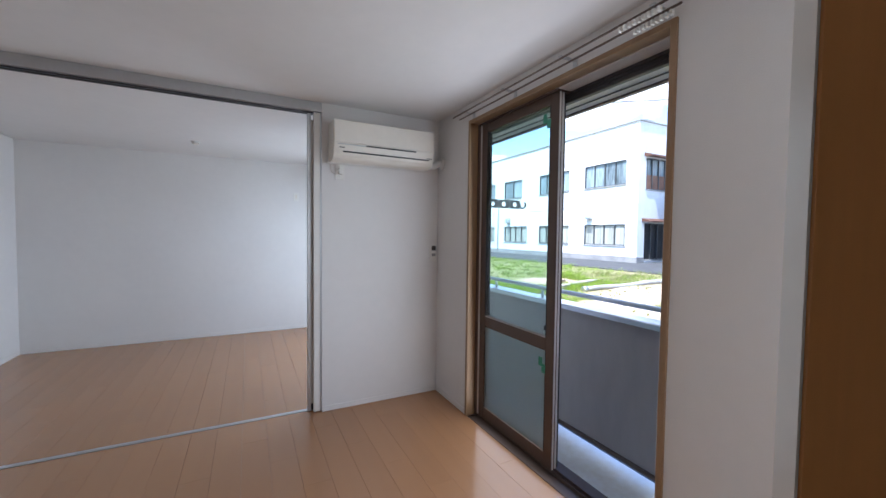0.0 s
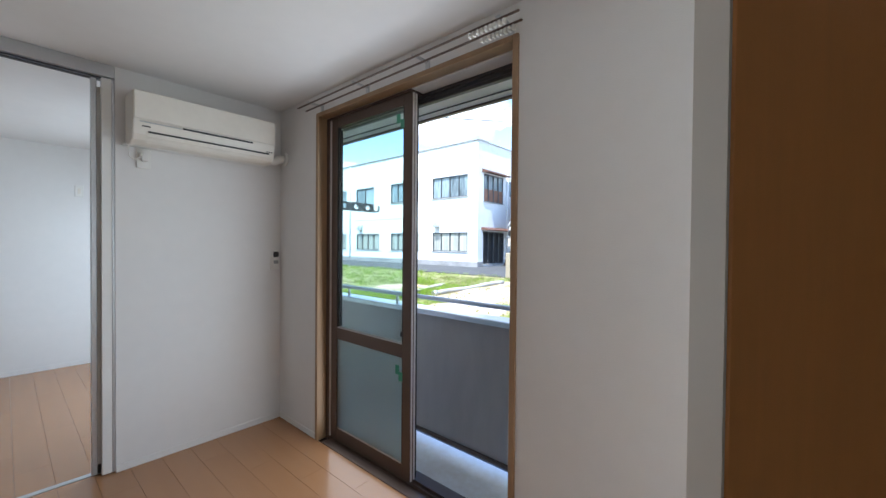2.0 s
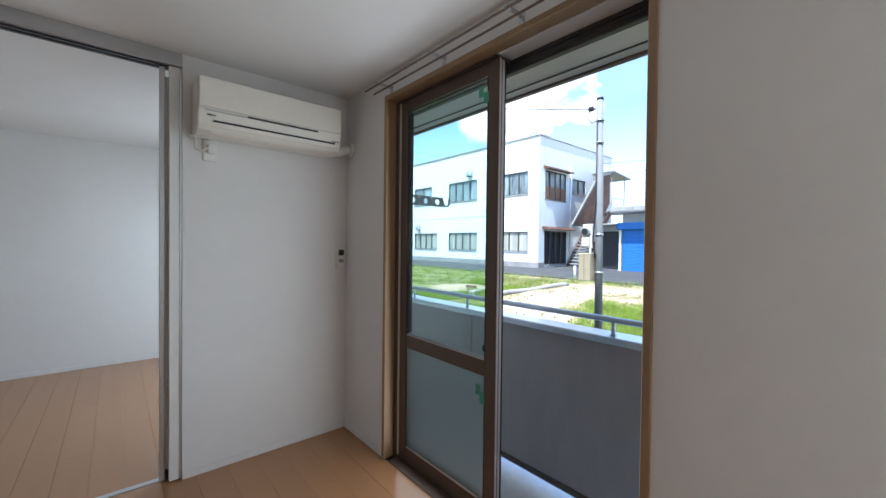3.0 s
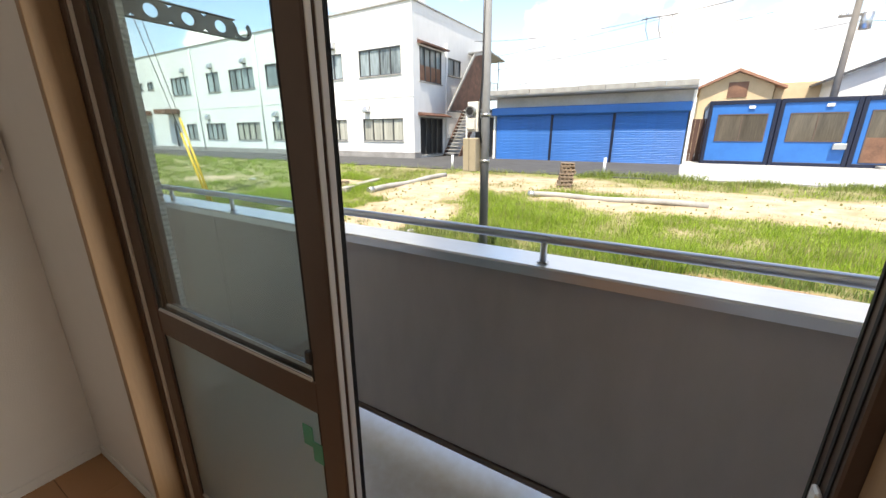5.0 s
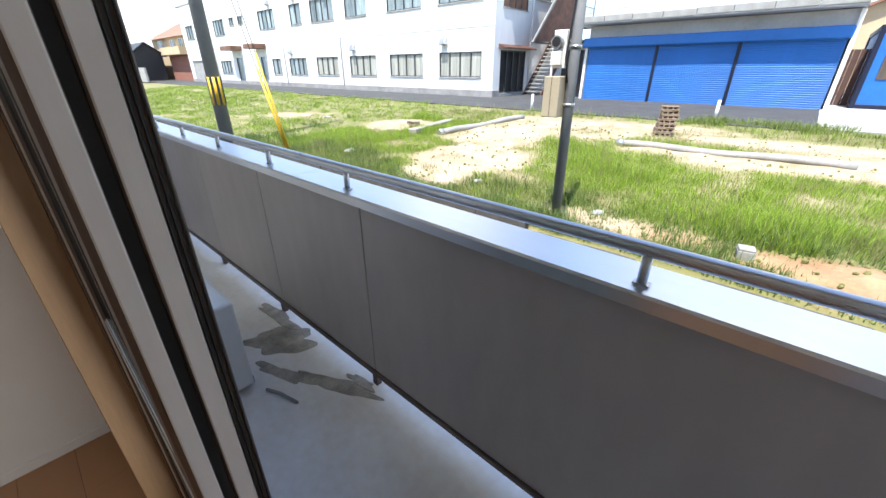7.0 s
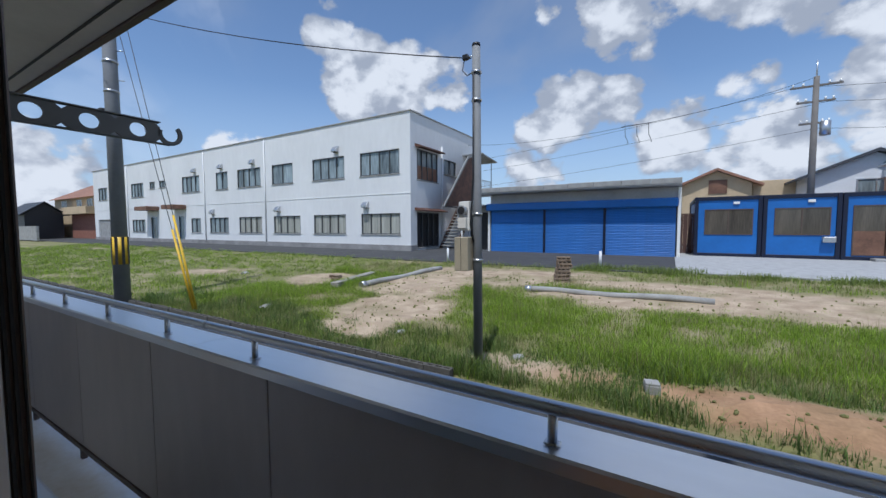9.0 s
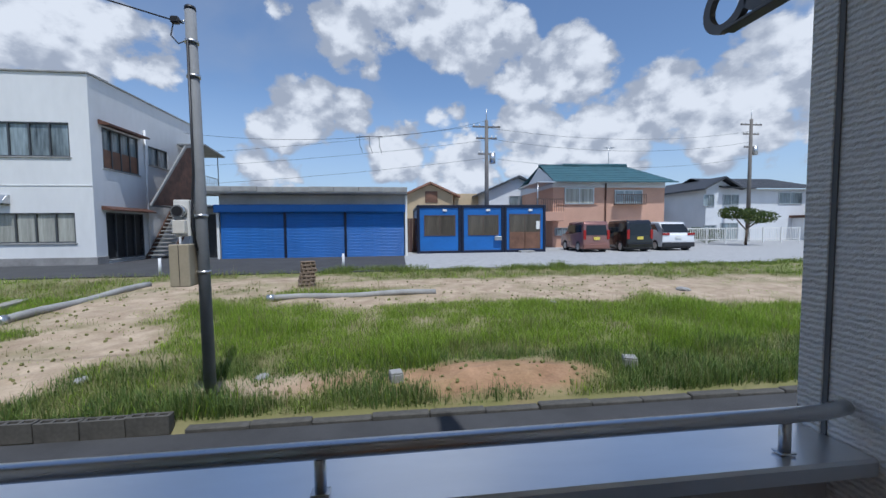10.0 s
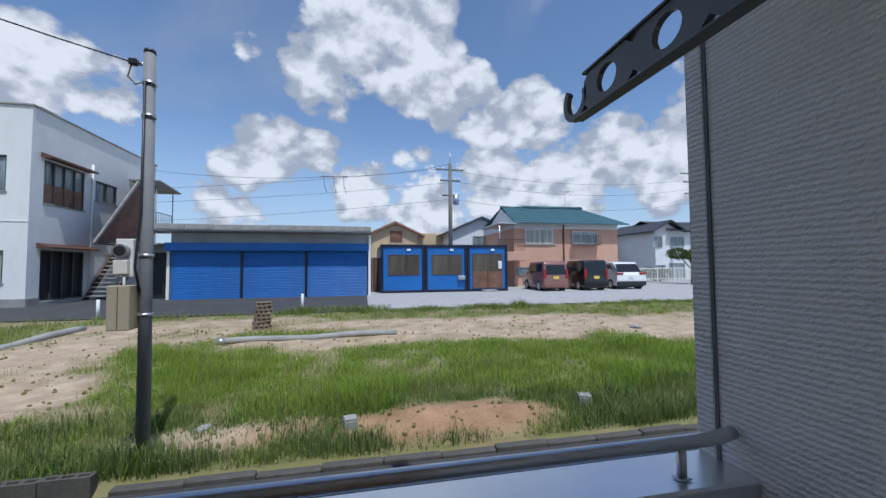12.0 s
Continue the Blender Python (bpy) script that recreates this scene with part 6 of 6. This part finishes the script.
for x, y, s in ((-0.1, 5.2, 0.08), (-6.15, 5.4, 0.15), (5.2, 8.6, 0.09), (9.3, 9.6, 0.16), (-12, 8.5, 0.12), (-2.3, 5.35, 0.09)):
    bm = bmesh.new()
    bmesh.ops.create_icosphere(bm, subdivisions=2, radius=s)
    for v in bm.verts:
        v.co = Vector((v.co.x * 1.3, v.co.y, v.co.z * 0.45)) * (1 + 0.25 * noise.noise(v.co * 9 + Vector((x, y, 0))))
    solid("stone", bm, M_CONC, "pale rough stone in the grass", "stone", at=pose(x, y, on_ground(x, y) + s * 0.15, 0, 0, rnd.uniform(0, 180)), group="loose stones")

# ---- grass and soil clods ----
M_GRASS = foliage("grass_blades", (0.11, 0.20, 0.025), (0.43, 0.58, 0.07), 0.5)
M_DRY = foliage("dry_weeds", (0.22, 0.20, 0.08), (0.42, 0.38, 0.2), 0.35)
M_WEED = foliage("low_weeds", (0.06, 0.11, 0.03), (0.18, 0.26, 0.07), 0.35)


def blades(cx, cy, cz, height, width, lean, rs):
    """Two-joint grass blades at the given roots."""
    n = len(cx)
    a = rs.uniform(0, 2 * math.pi, n)
    b = a + rs.uniform(-0.5, 0.5, n) + math.pi / 2
    up = np.stack([np.cos(b) * lean, np.sin(b) * lean, np.ones(n)], 1)
    root = np.stack([cx, cy, cz], 1)
    side = np.stack([np.cos(a), np.sin(a), np.zeros(n)], 1) * (width / 2)[:, None]
    mid = root + up * np.stack([height * 0.25, height * 0.25, height * 0.6], 1)
    tip = root + up * np.stack([height * 0.8, height * 0.8, height], 1)
    v = np.stack([root - side, root + side, mid + side * 0.7, tip, mid - side * 0.7], 1).reshape(-1, 3)
    k = np.arange(n)[:, None] * 5
    return v, np.concatenate([k + np.array([0, 1, 2, 4]), k + np.array([4, 2, 3, 3])], 0)


def grow(name, label, material, area, tries, hmin, hmax, width, seed, keep, wild=0.35):
    rs = np.random.RandomState(seed)
    x0, x1, y0, y1 = area
    n_clump = tries // 16
    px = rs.uniform(x0, x1, n_clump)
    py = y0 + (y1 - y0) * rs.uniform(0, 1, n_clump) ** 1.25
    rows = []
    for x, y in zip(px, py):
        b = bareness(x, y)
        if keep(x, y, b, rs.uniform()):
            rows.append((x, y, on_ground(x, y) - 0.01, 1 - 0.75 * b))
    p = np.repeat(np.array(rows), 16, 0)
    m = len(p)
    p[:, :2] += rs.normal(0, 0.10, (m, 2))
    p = p[p[:, 1] > 4.22]
    m = len(p)
    tall = np.array([0.55 + 1.5 * max(0, noise.noise((q[0] * 0.7, q[1] * 0.9, 1.3))) for q in p[::16]]).repeat(16)[:m]
    h = rs.uniform(hmin, hmax, m) * p[:, 3] * tall
    v, f = blades(p[:, 0], p[:, 1], p[:, 2], h, width * rs.uniform(0.6, 1.3, m), rs.normal(0, wild, m), rs)
    me = bpy.data.meshes.new(name)
    n4 = f[:m]
    tri = f[m:, :3]
    me.from_pydata(v.tolist(), [], n4.tolist() + tri.tolist())
    me.materials.append(material)
    return tagged(new(name, me), label, "grass", kind="stuff")


M_OLIVE = foliage("dull_grass", (0.10, 0.15, 0.035), (0.30, 0.36, 0.10), 0.4)


def lush(x, y):
    """Where the grass is fresh and bright: patches in the middle of the lot, few near the lane."""
    return 0.9 * noise.noise((x * 0.42, y * 0.6, 9.1)) + min(0.55, (y - 5.6) * 0.55)


green = lambda x, y, b, r: r < min(1.0, max(0.02, 1.0 - 2.0 * b))  # noqa: E731
grow("grass", "fresh bright green grass growing on the lot", M_GRASS, (-9, 14, 4.9, 10.5), 420000, 0.06, 0.24, 0.006, 1, lambda x, y, b, r: lush(x, y) > 0.0 and green(x, y, b, r), 0.7)
grow("grass_dull", "dull olive grass between the fresh patches", M_OLIVE, (-9, 14, 4.25, 10.5), 340000, 0.04, 0.20, 0.006, 5, lambda x, y, b, r: lush(x, y) < 0.12 and green(x, y, b, r), 0.8)
grow("grass_far", "rough green grass on the far side of the lot", M_GRASS, (-45, 28, 4.3, 14.2), 150000, 0.04, 0.2, 0.012, 2, green, 0.7)
grow("grass_far_dull", "dull rough grass on the far side of the lot", M_OLIVE, (-45, 28, 4.3, 14.2), 110000, 0.04, 0.22, 0.012, 6, green, 0.8)
grow("dry_weeds", "straw-coloured weeds among the grass", M_DRY, (-9, 14, 4.25, 13.5), 80000, 0.08, 0.34, 0.005, 3, lambda x, y, b, r: b < 0.6 and r < 0.8, 0.45)
grow("lane_weeds", "tall grey-green weeds beside the lane", M_WEED, (-10, 12, 4.25, 5.6), 90000, 0.06, 0.24, 0.010, 7, lambda x, y, b, r: b < 0.8 and noise.noise((x * 1.3, y * 1.5, 6.0)) > -0.12 and r < 0.8, 0.6)
grow("edge_weeds", "weeds along the edge of the gravel", M_OLIVE, (-1, 26, 13.6, 14.5), 26000, 0.06, 0.28, 0.014, 8, lambda x, y, b, r: noise.noise((x * 0.9, y, 2.0)) > -0.1, 0.6)
grow("low_weeds", "low dark weeds on the bare soil", M_WEED, (-12, 16, 4.25, 13.8), 60000, 0.03, 0.12, 0.014, 4, lambda x, y, b, r: 0.25 < b < 0.7 and r < 0.4, 0.8)


def clods():
    rs = np.random.RandomState(8)
    bm = bmesh.new()
    for x, y in zip(rs.uniform(-6.0, 9.0, 1500), 4.3 + rs.uniform(0, 1, 1500) ** 1.8 * 7.5):
        if bareness(x, y) < 0.45:
            continue
        s = rs.uniform(0.012, 0.045)
        lift = max(0.0, 0.10 * (1 - (((x - 2.9) / 1.5) ** 2 + ((y - 4.9) / 0.5) ** 2) / 1.3))
        m = Matrix.Translation((x, y, on_ground(x, y) + lift + s * 0.2)) @ Euler(rs.uniform(0, 3, 3)).to_matrix().to_4x4() @ Matrix.Diagonal((s, s * 0.8, s * 0.6, 1))
        bmesh.ops.create_icosphere(bm, subdivisions=1, radius=1.0, matrix=m)
    return solid("soil_clods", bm, bpy.data.materials["sandy_soil"], "loose clods of reddish soil", "soil", kind="stuff")


clods()

# ---- floor boards ----


def floor_boards(x0, x1, y0, y1, w=0.1515, l=0.909):
    """Staggered boards that run along x."""
    meshes = {}
    n = 0
    y = y1
    while y > y0 + 0.001:
        ye = max(y - w, y0)
        x = x0
        while x < x1 - 0.001:
            ln = l * ((0.33, 1.0, 0.66)[n % 3] if x == x0 else 1.0)
            xe = min(x + ln, x1)
            key = (round(xe - x, 3), round(y - ye, 3))
            if key not in meshes:
                a, b = key[0] / 2 - 0.0004, key[1] / 2 - 0.0004
                meshes[key] = mesh_of("board", box((-a, -b, -0.0118), (a, b, 0.0)), M_PLANK)
            piece("board", meshes[key], floor, pose((x + xe) / 2, (y + ye) / 2, 0))
            x = xe
        y, n = ye, n + 1


floor_boards(-2.809, -0.1, -3.709, -0.001)
floor_boards(-0.055, 3.058, -4.299, -0.001)
